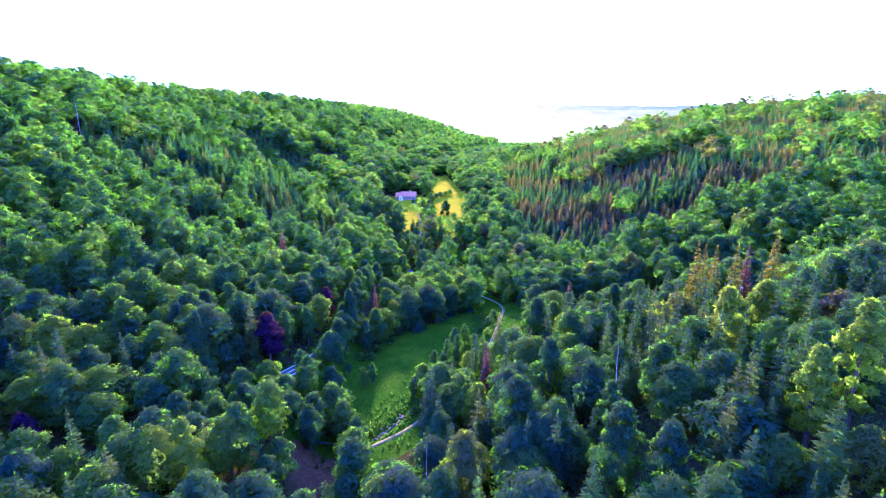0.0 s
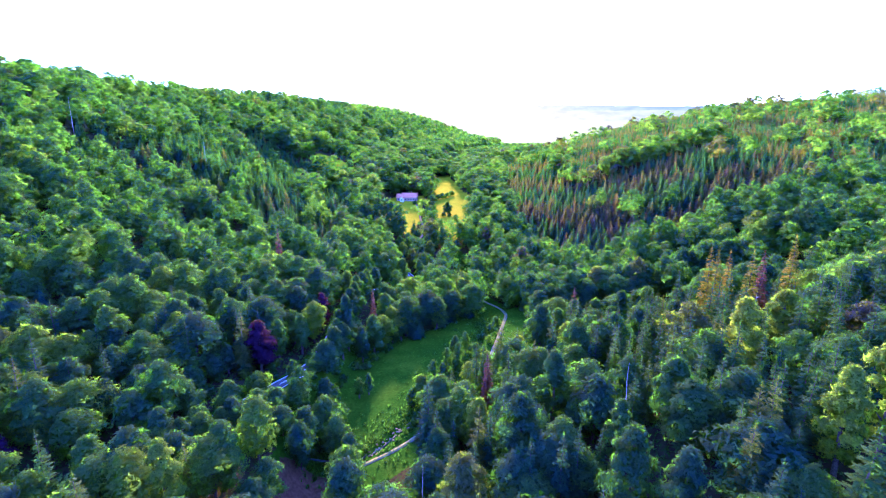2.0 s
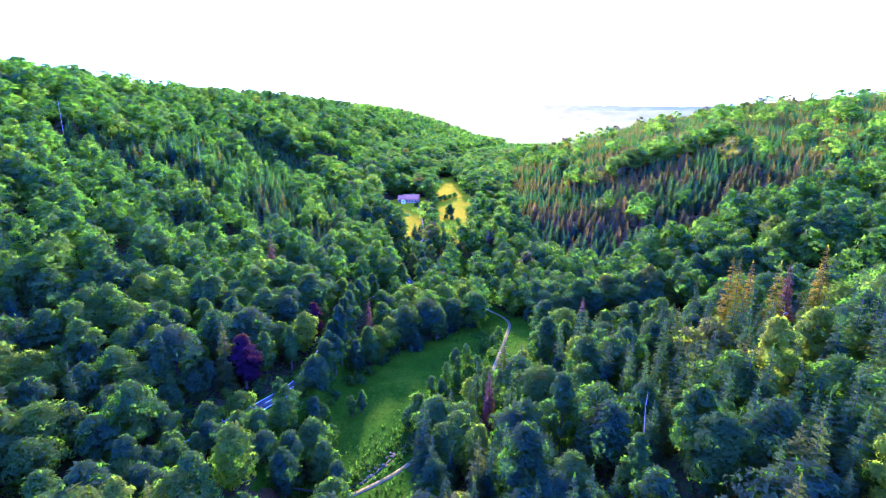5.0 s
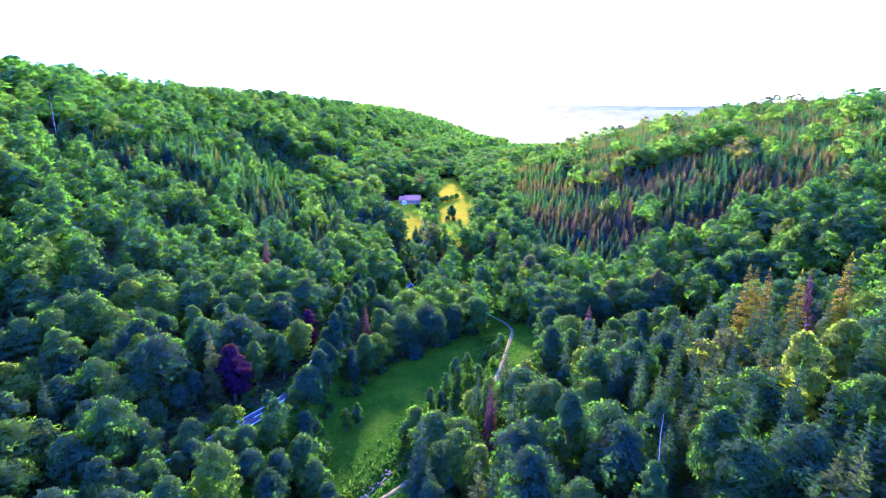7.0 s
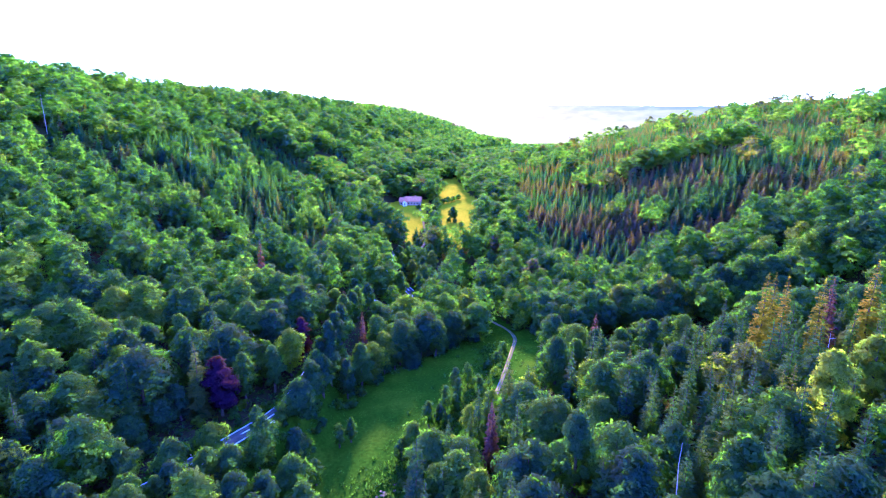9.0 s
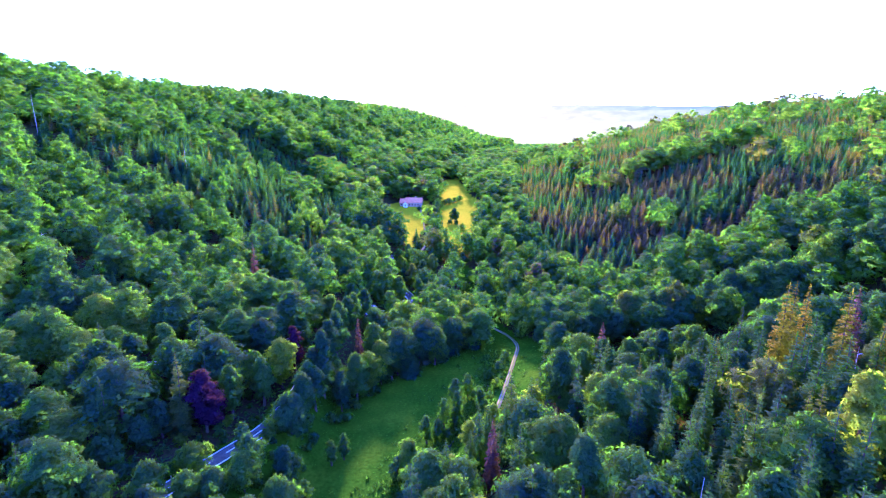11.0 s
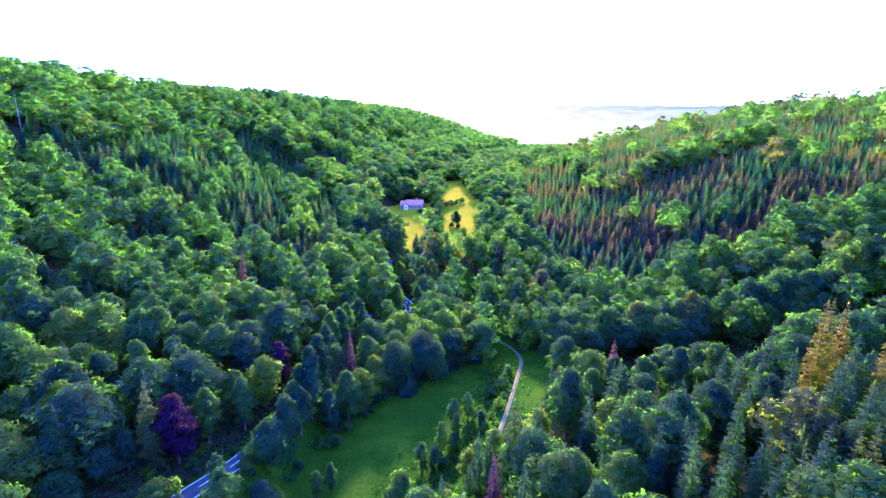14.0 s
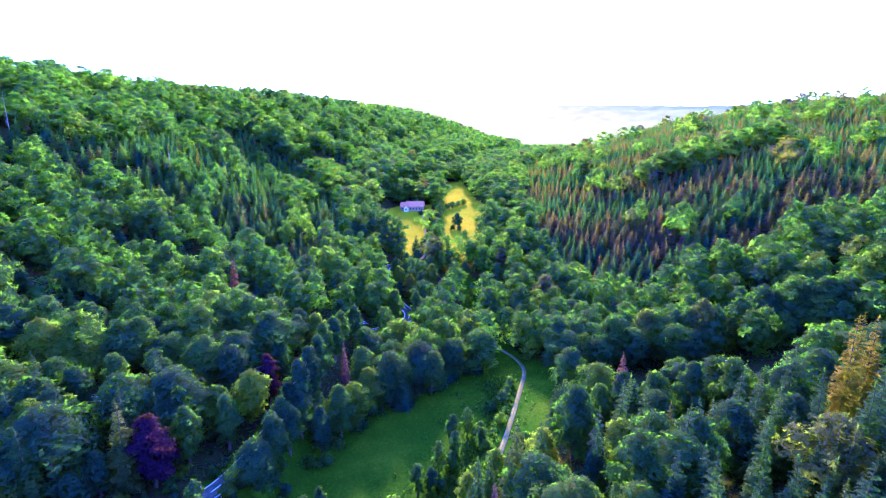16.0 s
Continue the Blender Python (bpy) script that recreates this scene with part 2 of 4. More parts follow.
def mesh_of(name, verts, faces, mats, tone=None, smooth=False, normals=None):
    """A mesh from arrays: faces is (n, 3) or (n, 4); normals, one a face, round off the shading of foliage."""
    verts, faces = np.asarray(verts, np.float32), np.asarray(faces, np.int32)
    me = bpy.data.meshes.new(name)
    n, k = faces.shape
    me.vertices.add(len(verts))
    me.vertices.foreach_set("co", verts.ravel())
    me.loops.add(n * k)
    me.loops.foreach_set("vertex_index", faces.ravel())
    me.polygons.add(n)
    me.polygons.foreach_set("loop_start", np.arange(0, n * k, k, dtype=np.int32))
    if smooth:
        me.polygons.foreach_set("use_smooth", np.ones(n, bool))
    for m in mats if isinstance(mats, (list, tuple)) else [mats]:
        me.materials.append(m)
    if normals is not None:
        me.polygons.foreach_set("use_smooth", np.ones(n, bool))
        me.attributes.new("custom_normal", "FLOAT_VECTOR", "CORNER").data.foreach_set("vector", np.repeat(np.asarray(normals, np.float32), k, 0).ravel())
    if tone is not None:
        me.attributes.new("tone", "FLOAT", "FACE").data.foreach_set("value", np.asarray(tone, np.float32))
    me.update(calc_edges=True)
    return me


def part(name, me, parent=None, label=""):
    ob = new(name, me)
    ob.parent = parent
    return tagged(ob, label)


# ---- ground ----


def steps(parts):
    got = []
    for a, b, n in parts:
        got.append(np.linspace(a, b, n, endpoint=False))
    return np.concatenate(got + [[parts[-1][1]]])


gx = steps([(-4500, -700, 14), (-700, -300, 28), (-300, -95, 36), (-95, 95, 84), (95, 300, 36), (300, 700, 28), (700, 4500, 14)])
gy = steps([(-400, 60, 16), (60, 130, 16), (130, 340, 92), (340, 680, 80), (680, 1200, 40), (1200, 4500, 24)])
GX, GY = np.meshgrid(gx, gy)
GZ = height(GX.ravel(), GY.ravel())
w = len(gx)
idx = (np.arange(len(gy) - 1)[:, None] * w + np.arange(w - 1)[None]).ravel()
ground_faces = np.stack([idx, idx + 1, idx + w + 1, idx + w], 1)


def ground_material():
    """Forest floor of brown litter and moss, and meadow grass where the fields lie."""
    mat, nt, out = nodes_of("ground")
    at = nt.nodes.new("ShaderNodeAttribute")
    at.attribute_name = "meadow"
    geo = nt.nodes.new("ShaderNodeNewGeometry")
    n1 = noise_tex(nt, 0.06, 5.0, geo.outputs["Position"])
    n2 = noise_tex(nt, 0.9, 6.0, geo.outputs["Position"])
    litter = ramp(nt, [(0.3, (0.016, 0.02, 0.008)), (0.5, (0.036, 0.026, 0.014)), (0.62, (0.018, 0.045, 0.008))])
    nt.links.new(n2.outputs[0], litter.inputs[0])
    sward = ramp(nt, [(0.3, (0.01, 0.046, 0.003)), (0.5, (0.016, 0.06, 0.003)), (0.7, (0.034, 0.08, 0.004))])
    nt.links.new(n1.outputs[0], sward.inputs[0])
    dry = nt.nodes.new("ShaderNodeAttribute")
    dry.attribute_name = "hay"
    hay = ramp(nt, [(0.3, (0.17, 0.2, 0.004)), (0.7, (0.3, 0.25, 0.006))])
    nt.links.new(n1.outputs[0], hay.inputs[0])
    turf = mixer(nt, "MIX", dry.outputs["Fac"], sward.outputs[0], hay.outputs[0])
    fine = ramp(nt, [(0.3, (0.7, 0.75, 0.7)), (0.7, (1.25, 1.2, 1.1))])
    nt.links.new(n2.outputs[0], fine.inputs[0])
    sw = mixer(nt, "MULTIPLY", 1.0, turf, fine.outputs[0])
    ragged = nt.nodes.new("ShaderNodeMath")
    ragged.operation = "ADD"
    ragged.use_clamp = True
    wob = nt.nodes.new("ShaderNodeMapRange")
    wob.inputs[1].default_value, wob.inputs[2].default_value, wob.inputs[3].default_value, wob.inputs[4].default_value = 0.3, 0.7, -0.3, 0.3
    nt.links.new(n2.outputs[0], wob.inputs[0])
    nt.links.new(at.outputs["Fac"], ragged.inputs[0])
    nt.links.new(wob.outputs[0], ragged.inputs[1])
    edge = ramp(nt, [(0.4, (0, 0, 0)), (0.6, (1, 1, 1))])
    nt.links.new(ragged.outputs[0], edge.inputs[0])
    p = nt.nodes.new("ShaderNodeBsdfPrincipled")
    p.inputs["Roughness"].default_value = 1.0
    p.inputs["Specular IOR Level"].default_value = 0.0
    bare_at = nt.nodes.new("ShaderNodeAttribute")
    bare_at.attribute_name = "earth"
    clay = ramp(nt, [(0.3, (0.09, 0.035, 0.018)), (0.7, (0.16, 0.065, 0.035))])
    nt.links.new(n2.outputs[0], clay.inputs[0])
    soil = mixer(nt, "MIX", bare_at.outputs["Fac"], litter.outputs[0], clay.outputs[0])
    nt.links.new(mixer(nt, "MIX", edge.outputs[0], soil, sw), p.inputs["Base Color"])
    b = nt.nodes.new("ShaderNodeBump")
    b.inputs["Strength"].default_value, b.inputs["Distance"].default_value = 0.6, 0.4
    nt.links.new(n2.outputs[0], b.inputs["Height"])
    nt.links.new(b.outputs[0], p.inputs["Normal"])
    nt.links.new(p.outputs[0], out.inputs[0])
    return mat


me = mesh_of("ground", np.c_[GX.ravel(), GY.ravel(), GZ], ground_faces, ground_material(), smooth=True)
lawn = np.zeros(GX.size, np.float32)
for corners in (*FIELDS.values(), *GAPS[:2]):
    lawn = np.maximum(lawn, inside(GX.ravel(), GY.ravel(), corners))
for key, half in (("road", 5.0), ("track", 5.5), ("edge", 9.0)):
    far, high = beside(key, GX.ravel(), GY.ravel())
    lawn = np.maximum(lawn, (far < half).astype(np.float32))
lawn[np.hypot(GX.ravel() + 42.5, GY.ravel() - 140) < 10] = 0
me.attributes.new("meadow", "FLOAT", "POINT").data.foreach_set("value", lawn)
mown = np.zeros(GX.size, np.float32)
for key in ("far", "house", "slope", "glade"):
    mown = np.maximum(mown, inside(GX.ravel(), GY.ravel(), FIELDS[key]))
me.attributes.new("earth", "FLOAT", "POINT").data.foreach_set("value", np.clip(1.6 - np.hypot(GX.ravel() + 42.5, GY.ravel() - 140) / 8, 0, 1).astype(np.float32))
me.attributes.new("hay", "FLOAT", "POINT").data.foreach_set("value", mown)
ground = tagged(new("ground", me), "valley ground of brown forest litter and green meadow grass", "ground", kind="structure")

# ---- trees: shapes ----


def unit(v):
    return v / np.maximum(np.linalg.norm(v, axis=-1, keepdims=True), 1e-9)


def facing(cards, normals):
    """Cards turned so that their front looks the way of their normals."""
    normals = unit(normals)
    front = np.cross(cards[:, 1] - cards[:, 0], cards[:, 2] - cards[:, 0])
    wrong = (front * normals).sum(1) < 0
    cards = cards.copy()
    cards[wrong] = cards[wrong, ::-1]
    return cards, normals


def kites(base, along, across, normal, length, width, droop):
    """Leaf-shaped pieces: four corners each, the tip bent towards the back."""
    tip = base + along * length + normal * droop
    mid = base + along * length * 0.45
    return np.stack([base, mid + across * width / 2, tip, mid - across * width / 2], 1)


def broadleaf(rng, h, w, n, size, lobes=22, low=0.07):
    """A crown of leaf sprays on many overlapping boughs: (m, 3, 3) corners, and the way that each spray faces."""
    cs, rs = [], []
    for k in range(lobes):
        f = (k + 0.5) / lobes
        z = low + 0.1 + (0.8 - low) * f ** 0.85
        belly = math.sin(math.pi * min(1.0, 0.18 + 0.86 * f) ** 0.9) ** 0.7
        a = k * 2.4 + rng.uniform(-0.5, 0.5)
        out = w * 0.4 * belly * rng.uniform(0.4, 1.12)
        cs.append((math.cos(a) * out, math.sin(a) * out, h * z + rng.uniform(-0.4, 0.4)))
        rs.append(w * rng.uniform(0.1, 0.23) * (0.7 + 0.4 * belly))
    cs.append((0, 0, h * 0.84))
    rs.append(w * 0.2)
    cs, rs = np.array(cs), np.array(rs)
    pick = rng.choice(len(rs), n * 4, p=rs ** 2 / (rs ** 2).sum())
    d = unit(rng.normal(size=(n * 4, 3)))
    d[:, 2] = np.where(d[:, 2] < -0.3, -d[:, 2], d[:, 2])
    p = cs[pick] + d * rs[pick, None] * (0.72 + 0.55 * rng.random((n * 4, 1)) ** 1.5) * [1, 1, 0.8]
    gap = np.linalg.norm(p[:, None] - cs[None], axis=2) / rs[None]
    gap[np.arange(len(pick)), pick] = 9
    good = np.nonzero((gap.min(1) > 0.82) & (p[:, 2] < h) & (p[:, 2] > h * low * 0.6))[0][:n]
    p, d = p[good], d[good]
    nrm = unit(0.6 * d + 0.7 * unit((p - [0, 0, h * 0.5]) / [w, w, h]) + rng.normal(size=d.shape) * 0.2 + [0, 0, 0.2])
    u = unit(np.cross(nrm, rng.normal(size=d.shape)) + d * 0.45 - [0, 0, 0.05])
    v = unit(np.cross(nrm, u))
    s = size * rng.uniform(0.65, 1.35, (len(p), 1))
    a = p - u * s * 0.5
    outer = np.stack([a - v * s * 0.42, a + v * s * 0.42 - nrm * s * 0.1, p + u * s * 0.8 - nrm * s * 0.12], 1)
    # shaded sprays deep inside the crown
    k = max(12, n // 16)
    pick = rng.choice(len(rs), k)
    core = cs[pick] * [0.8, 0.8, 1.0] + unit(rng.normal(size=(k, 3))) * rs[pick, None] * 0.3
    e1 = unit(rng.normal(size=(k, 3)))
    e2 = unit(np.cross(e1, rng.normal(size=(k, 3))))
    g = w * 0.14
    inner = np.stack([core - e1 * g - e2 * g * 0.6, core + e1 * g - e2 * g * 0.6, core + e2 * g], 1)
    whole = unit((p - [0, 0, h * 0.42]) / [w, w, h])
    return facing(np.concatenate([outer, inner]), np.concatenate([0.36 * d + 0.75 * whole + rng.normal(size=d.shape) * 0.1, unit(core - [0, 0, h * 0.4])]))


def rounded_spruce(cards, h, w, rng):
    """Boughs that shade like a cone of layered sprays."""
    mid = cards.mean(1)
    own = unit(np.cross(cards[:, 1] - cards[:, 0], cards[:, 2] - cards[:, 0]))
    own = own * np.where(own[:, 2:] < 0, -1, 1)
    out = unit(mid * [1, 1, 0]) + [0, 0, 0.45]
    return facing(cards, 0.75 * unit(out) + 0.45 * own + rng.normal(size=own.shape) * 0.1)


def spruce(rng, h, w, tiers, boughs, twigs, low=0.08):
    """Whorls of drooping boughs that shorten towards the pointed top."""
    got = []
    for k in range(tiers):
        f = k / (tiers - 1)
        z = h * (low + (0.985 - low) * f ** 0.92)
        reach = w / 2 * ((1 - f) ** 0.8 * 0.97 + 0.035)
        n = max(4, int(boughs * (1 - 0.45 * f)))
        a = rng.uniform(0, 6.28) + np.arange(n) * 6.283 / n + rng.uniform(-0.25, 0.25, n)
        r = reach * rng.uniform(0.72, 1.16, n)
        dip = rng.uniform(-0.42, -0.12, n) + 0.35 * f
        along = unit(np.stack([np.cos(a), np.sin(a), dip], 1))
        side = np.stack([-np.sin(a), np.cos(a), rng.uniform(-0.25, 0.25, n)], 1)
        nrm = unit(np.cross(along, side))
        base = np.stack([np.zeros(n), np.zeros(n), np.full(n, z) + rng.uniform(-0.55, 0.55, n) * h / tiers], 1)
        wide = r[:, None] * (1.0 if not twigs else 0.5) + 0.2
        if not twigs:
            tip = base + along * r[:, None]
            lift = nrm * r[:, None] * 0.12
            got.append(np.stack([base + [0, 0, 0.5], tip + side * wide * 0.5 - lift, tip - side * wide * 0.5 + along * r[:, None] * 0.2], 1))
            continue
        got.append(kites(base, along, side, nrm, r[:, None], wide, 0.1 * r[:, None]))
        for t in range(twigs):
            s = rng.choice([-1, 1], n)[:, None]
            q = rng.uniform(0.3, 0.75, n)[:, None]
            al = unit(along + side * s * rng.uniform(0.5, 1.0, (n, 1)) + [0, 0, -0.12])
            ac = unit(np.cross(nrm, al) + rng.normal(size=(n, 3)) * 0.25)
            got.append(kites(base + along * r[:, None] * q, al, ac, nrm, r[:, None] * (1.05 - q) * 0.75 + 0.25, r[:, None] * 0.22 + 0.2, -0.12 * r[:, None]))
    if not twigs:
        ring = np.arange(7) * 6.283 / 6
        foot = np.stack([np.cos(ring) * w * 0.37, np.sin(ring) * w * 0.37, np.full(7, h * low)], 1)
        got.append(np.stack([foot[:-1], foot[1:], np.broadcast_to([0, 0, h * 0.9], (6, 3))], 1))
        for a in (0.4, 2.5, 4.6):
            got.append(np.array([[[math.cos(a) * w * 0.09, math.sin(a) * w * 0.09, h * 0.86], [math.cos(a + 2) * w * 0.09, math.sin(a + 2) * w * 0.09, h * 0.86], [0, 0, h]]]))
        return rounded_spruce(np.concatenate(got), h, w, rng)
    top = np.array([[0, 0, h * 0.93]])
    for a in (0.4, 2.5):
        got.append(kites(top, np.array([[0, 0, 1.0]]), np.array([[math.cos(a), math.sin(a), 0]]), np.array([[-math.sin(a), math.cos(a), 0]]), np.array([[h * 0.075]]), np.array([[w * 0.045]]), 0.0))
    return rounded_spruce(np.concatenate(got), h, w, rng)


def tube(path, radii, sides=7):
    path, radii = np.asarray(path, float), np.asarray(radii, float)
    a = np.arange(sides) * 2 * np.pi / sides
    tang = unit(np.gradient(path, axis=0))
    e1 = unit(np.cross(tang, [0.3, 0.9, 0.2]))
    e2 = np.cross(tang, e1)
    v = path[:, None] + radii[:, None, None] * (np.cos(a)[None, :, None] * e1[:, None] + np.sin(a)[None, :, None] * e2[:, None])
    k = np.arange(sides)
    f = np.concatenate([np.stack([i * sides + k, i * sides + (k + 1) % sides, (i + 1) * sides + (k + 1) % sides, (i + 1) * sides + k], 1) for i in range(len(path) - 1)])
    return v.reshape(-1, 3), f


def joined(pieces):
    vs, fs, n = [], [], 0
    for v, f in pieces:
        vs.append(v)
        fs.append(f + n)
        n += len(v)
    return np.concatenate(vs), np.concatenate(fs)


def trunk_mesh(rng, h, r, limbs, mat, reach=0.3):
    z = np.linspace(-0.8, h, 7)
    path = np.stack([0.15 * np.sin(z * 0.35 + rng.uniform(0, 6)), 0.15 * np.cos(z * 0.3 + rng.uniform(0, 6)), z], 1)
    pieces = [tube(path, r * np.linspace(1.25, 0.12, 7), 5)]
    for k in range(limbs):
        a, s = rng.uniform(0, 6.28), int(rng.integers(2, 6))
        o = np.array([math.cos(a), math.sin(a), 0.9])
        ln = h * reach * rng.uniform(0.6, 1.1)
        pts = [path[s] + o * ln * t + np.array([0, 0, 0.25 * ln * t * t]) for t in (0, 0.35, 0.7, 1)]
        pieces.append(tube(pts, r * np.array([0.5, 0.36, 0.22, 0.08]), 4))
    return mesh_of("trunk", *joined(pieces), mat, smooth=True)


def card_mesh(name, quads, mat, tone=None):
    normals = None
    if isinstance(quads, tuple):
        quads, normals = quads
    n, k = quads.shape[:2]
    return mesh_of(name, quads.reshape(-1, 3), np.arange(n * k).reshape(n, k), mat, tone, normals=normals)


def tree_thing(name, crown, trunk, label, category, group):
    ob = new(name)
    part("trunk", trunk, ob)
    part("crown", crown, ob)
    return tagged(ob, label, category, group)


# ---- where the trees stand ----
def waves(x, y, size, seed):
    """A smooth, uneven field between about 0 and 1, with patches of that size."""
    s = 6.283 / size
    return 0.5 + 0.22 * (np.sin(s * x * 0.9 + seed) * np.sin(s * y * 1.1 + 2 * seed) + np.sin(s * (x * 0.7 + y * 0.6) * 1.7 + 3 * seed) + 0.6 * np.sin(s * (x - 1.3 * y) * 2.3 + seed * 5))


def conifer_share(x, y):
    p = np.full(np.shape(x), 0.14)
    left = soft_line(y, LEFT_FOOT, 25) - x
    right = x - soft_line(y, RIGHT_FOOT, 25)
    p = np.where((left > 40) & (y > 350), 0.62, p)
    p = np.where((left > 100) & (y <= 350), 0.42, p)
    p = np.where((left > 50) & (left < 200) & (y > 360) & (y < 600), 0.92, p)
    p = np.where((left > 0) & (left < 40) & (y > 280), 0.1, p)
    p = np.where((right > 40) & (y > 325), 0.97, p)
    p = np.where((right > 100) & (y > 420) & (waves(x, y, 95, 2.2) > 0.86), 0.3, p)
    p = np.where((np.abs(y - 519 - 0.1 * (x - 218)) < 16) & (x > 160) & (x < 290), 0.0, p)
    p = np.where((x > 50) & (right < 260) & (y > 262) & (y < 330 + 0.1 * x), 0.04, p)
    p = np.where((x > 0) & (y < 262), 0.42, p)
    p = np.where((x > 66) & (x < 150) & (y > 118) & (y < 215), 0.66, p)
    return p


def scatter(rng, step, y0, y1):
    n = int(2 * 1.02 * y1 / step), int((y1 - y0) / step)
    x, y = np.meshgrid((np.arange(n[0]) - n[0] / 2) * step, y0 + np.arange(n[1]) * step)
    x, y = (q.ravel() + rng.uniform(-0.42, 0.42, q.size) * step for q in (x, y))
    ok = (np.abs(x - 4) < 0.92 * y + 32)
    ok &= (soft_line(y, LEFT_FOOT, 25) - x < 405) & (x - soft_line(y, RIGHT_FOOT, 25) < 650)
    x, y = x[ok], y[ok]
    ok = ~in_field(x, y)
    for key, half in (("road", 4.6), ("lane", 2.8), ("drive", 3.0), ("track", 3.4), ("stream", 2.5)):
        ok &= beside(key, x, y)[0] > half
    ok &= (np.hypot(x + 43, y - 140) > 12) & ~inside(x, y, [(-50, 140), (-34, 140), (-26, 116), (-42, 114)])
    ok &= ~((x > 58) & (x < 190) & (np.abs(y - 258) < 12))
    ok &= ~((np.abs(x + 42) < 14) & (np.abs(y - 558) < 10))
    return x[ok], y[ok]


rng = np.random.default_rng(7)
bx, by = scatter(rng, 9.7, 62, 1000)
keep = rng.random(len(bx)) > conifer_share(bx, by)
bx, by = bx[keep], by[keep]
cx, cy = scatter(rng, 6.6, 62, 1000)
keep = rng.random(len(cx)) < conifer_share(cx, cy)
cx, cy = cx[keep], cy[keep]

# single trees that stand out: x, y, top, width, kind
# trees of the near knoll
KNOLL_TREES = [
    (51, 181, 39, 15, "broad"), (44, 107, 44, 12, "broad"), (53, 100, 42, 11, "broad"), (87, 104, 60, 10, "gold"),
    (98, 106, 71, 11, "gold"), (64, 131, 48, 13, "broad"), (72, 172, 47, 8, "spruce"), (104, 194, 62, 11, "amber"),
    (111, 201, 60, 9, "amber"), (97, 203, 52, 8, "spruce"), (114.3, 184.3, 63.3, 10, "amber"), (126, 196, 60, 9, "rust"),
    (118, 205, 58, 9, "amber"), (47, 123.5, 40, 8, "broad"), (36, 152, 40, 12, "broad"),
    (130, 186, 68.6, 10, "amber"), (89.4, 145.4, 60, 13, "gold"), (109.4, 157.6, 58.4, 12, "gold"),
]
# trees and bushes between the brook and the track
BROOK_TREES = [
    (22.5, 131, 37, 17, "broad"), (6, 118, 27, 14, "broad"), (17, 177, 26, 6.5, "rust"), (-8.2, 190, 10, 9.5, "broad"),
    (12, 150, 24, 11, "broad"), (6, 233, 9, 5, "broad"), (11, 237, 9, 5, "broad"), (16, 228, 7, 5, "broad"),
    (6, 216, 6, 5, "bush"), (0, 208, 6, 5, "bush"), (27, 199, 17, 6, "spruce"), (11, 199, 11, 7, "gold"),
    (20, 212, 10, 7, "broad"), (25.5, 209, 12, 7, "broad"), (27, 219, 5, 5, "bush"), (14, 206, 9, 6, "broad"),
    (17, 195, 20, 6, "spruce"), (22, 189, 24, 7, "spruce"), (11, 185, 17, 6, "spruce"), (5, 183, 10, 7, "gold"),
    (-4, 206, 9, 5, "broad"), (2, 215, 11, 5, "broad"),
]
# trees and bushes between the brook and the track
BROOK_MORE_TREES = [
    (7, 222, 10, 4.5, "broad"), (-12, 188, 5, 5, "bush"), (30, 226, 6, 6, "bush"),
]
# trees at the foot of the meadow
MEADOW_EDGE_TREES = [
    (-48.2, 196.5, 21.4, 13.5, "broad"), (-45, 180, 13.6, 10, "broad"), (-31, 197, 7.4, 4, "broad"), (-34.5, 194, 7, 4, "broad"),
    (-38, 176, 6, 5, "bush"), (-36, 158, 12, 11, "broad"), (-42, 167, 14, 12, "broad"), (-30, 151, 10, 8, "broad"),
    (-46, 157, 16, 10, "broad"), (-53, 154, 17, 9, "broad"),
]
# trees along the road
ROAD_TREES = [
    (-60, 268, 31, 12, "broad"), (-55, 276, 29, 11, "broad"), (-62, 276, 31, 11, "broad"), (-50, 300, 27, 10, "broad"),
    (-37, 254, 25, 6, "rust"), (-46, 258, 33, 6, "rust"), (-17, 336, 20, 9, "broad"), (-28, 330, 24, 10, "broad"),
    (-34, 233, 19, 12, "broad"), (-46, 228, 32, 9, "broad"), (-45.5, 237, 33, 9, "broad"), (-45, 247, 32, 9, "broad"),
    (-46, 257, 33, 9, "broad"), (-44.5, 267, 32, 9, "broad"), (-44, 278, 30, 9, "broad"), (-41, 290, 28, 9, "broad"),
    (-46.5, 205, 25, 9, "broad"), (-45, 213, 24, 9, "broad"), (-44, 222, 24, 8, "broad"), (-48.2, 208, 24, 8, "broad"),
    (-48, 216, 24, 8, "broad"), (-48.8, 225, 25, 7, "broad"),
]
# trees of the lower left slope
LOWER_SLOPE_TREES = [
    (-77.5, 138.5, 23, 8, "broad"), (-80.5, 132, 24, 8, "broad"), (-70.5, 149, 20, 6, "broad"),
    (-68, 113, 35, 9, "gold"), (-82, 136, 28, 10, "broad"), (-74, 129, 24, 13, "broad"), (-84.5, 128, 25, 8, "broad"),
    (-73.5, 143, 22, 8, "broad"), (-63, 160.5, 20, 8, "broad"), (-68.7, 153, 21, 8, "broad"), (-72, 159, 24, 9, "broad"),
    (-89, 167, 25, 9, "broad"), (-77, 147, 21, 9, "broad"), (-84, 156, 24, 9, "broad"), (-116, 120, 31, 8, "copper"),
    (-58, 163, 19, 9, "broad"), (-66.5, 170.5, 21, 9, "broad"),
]
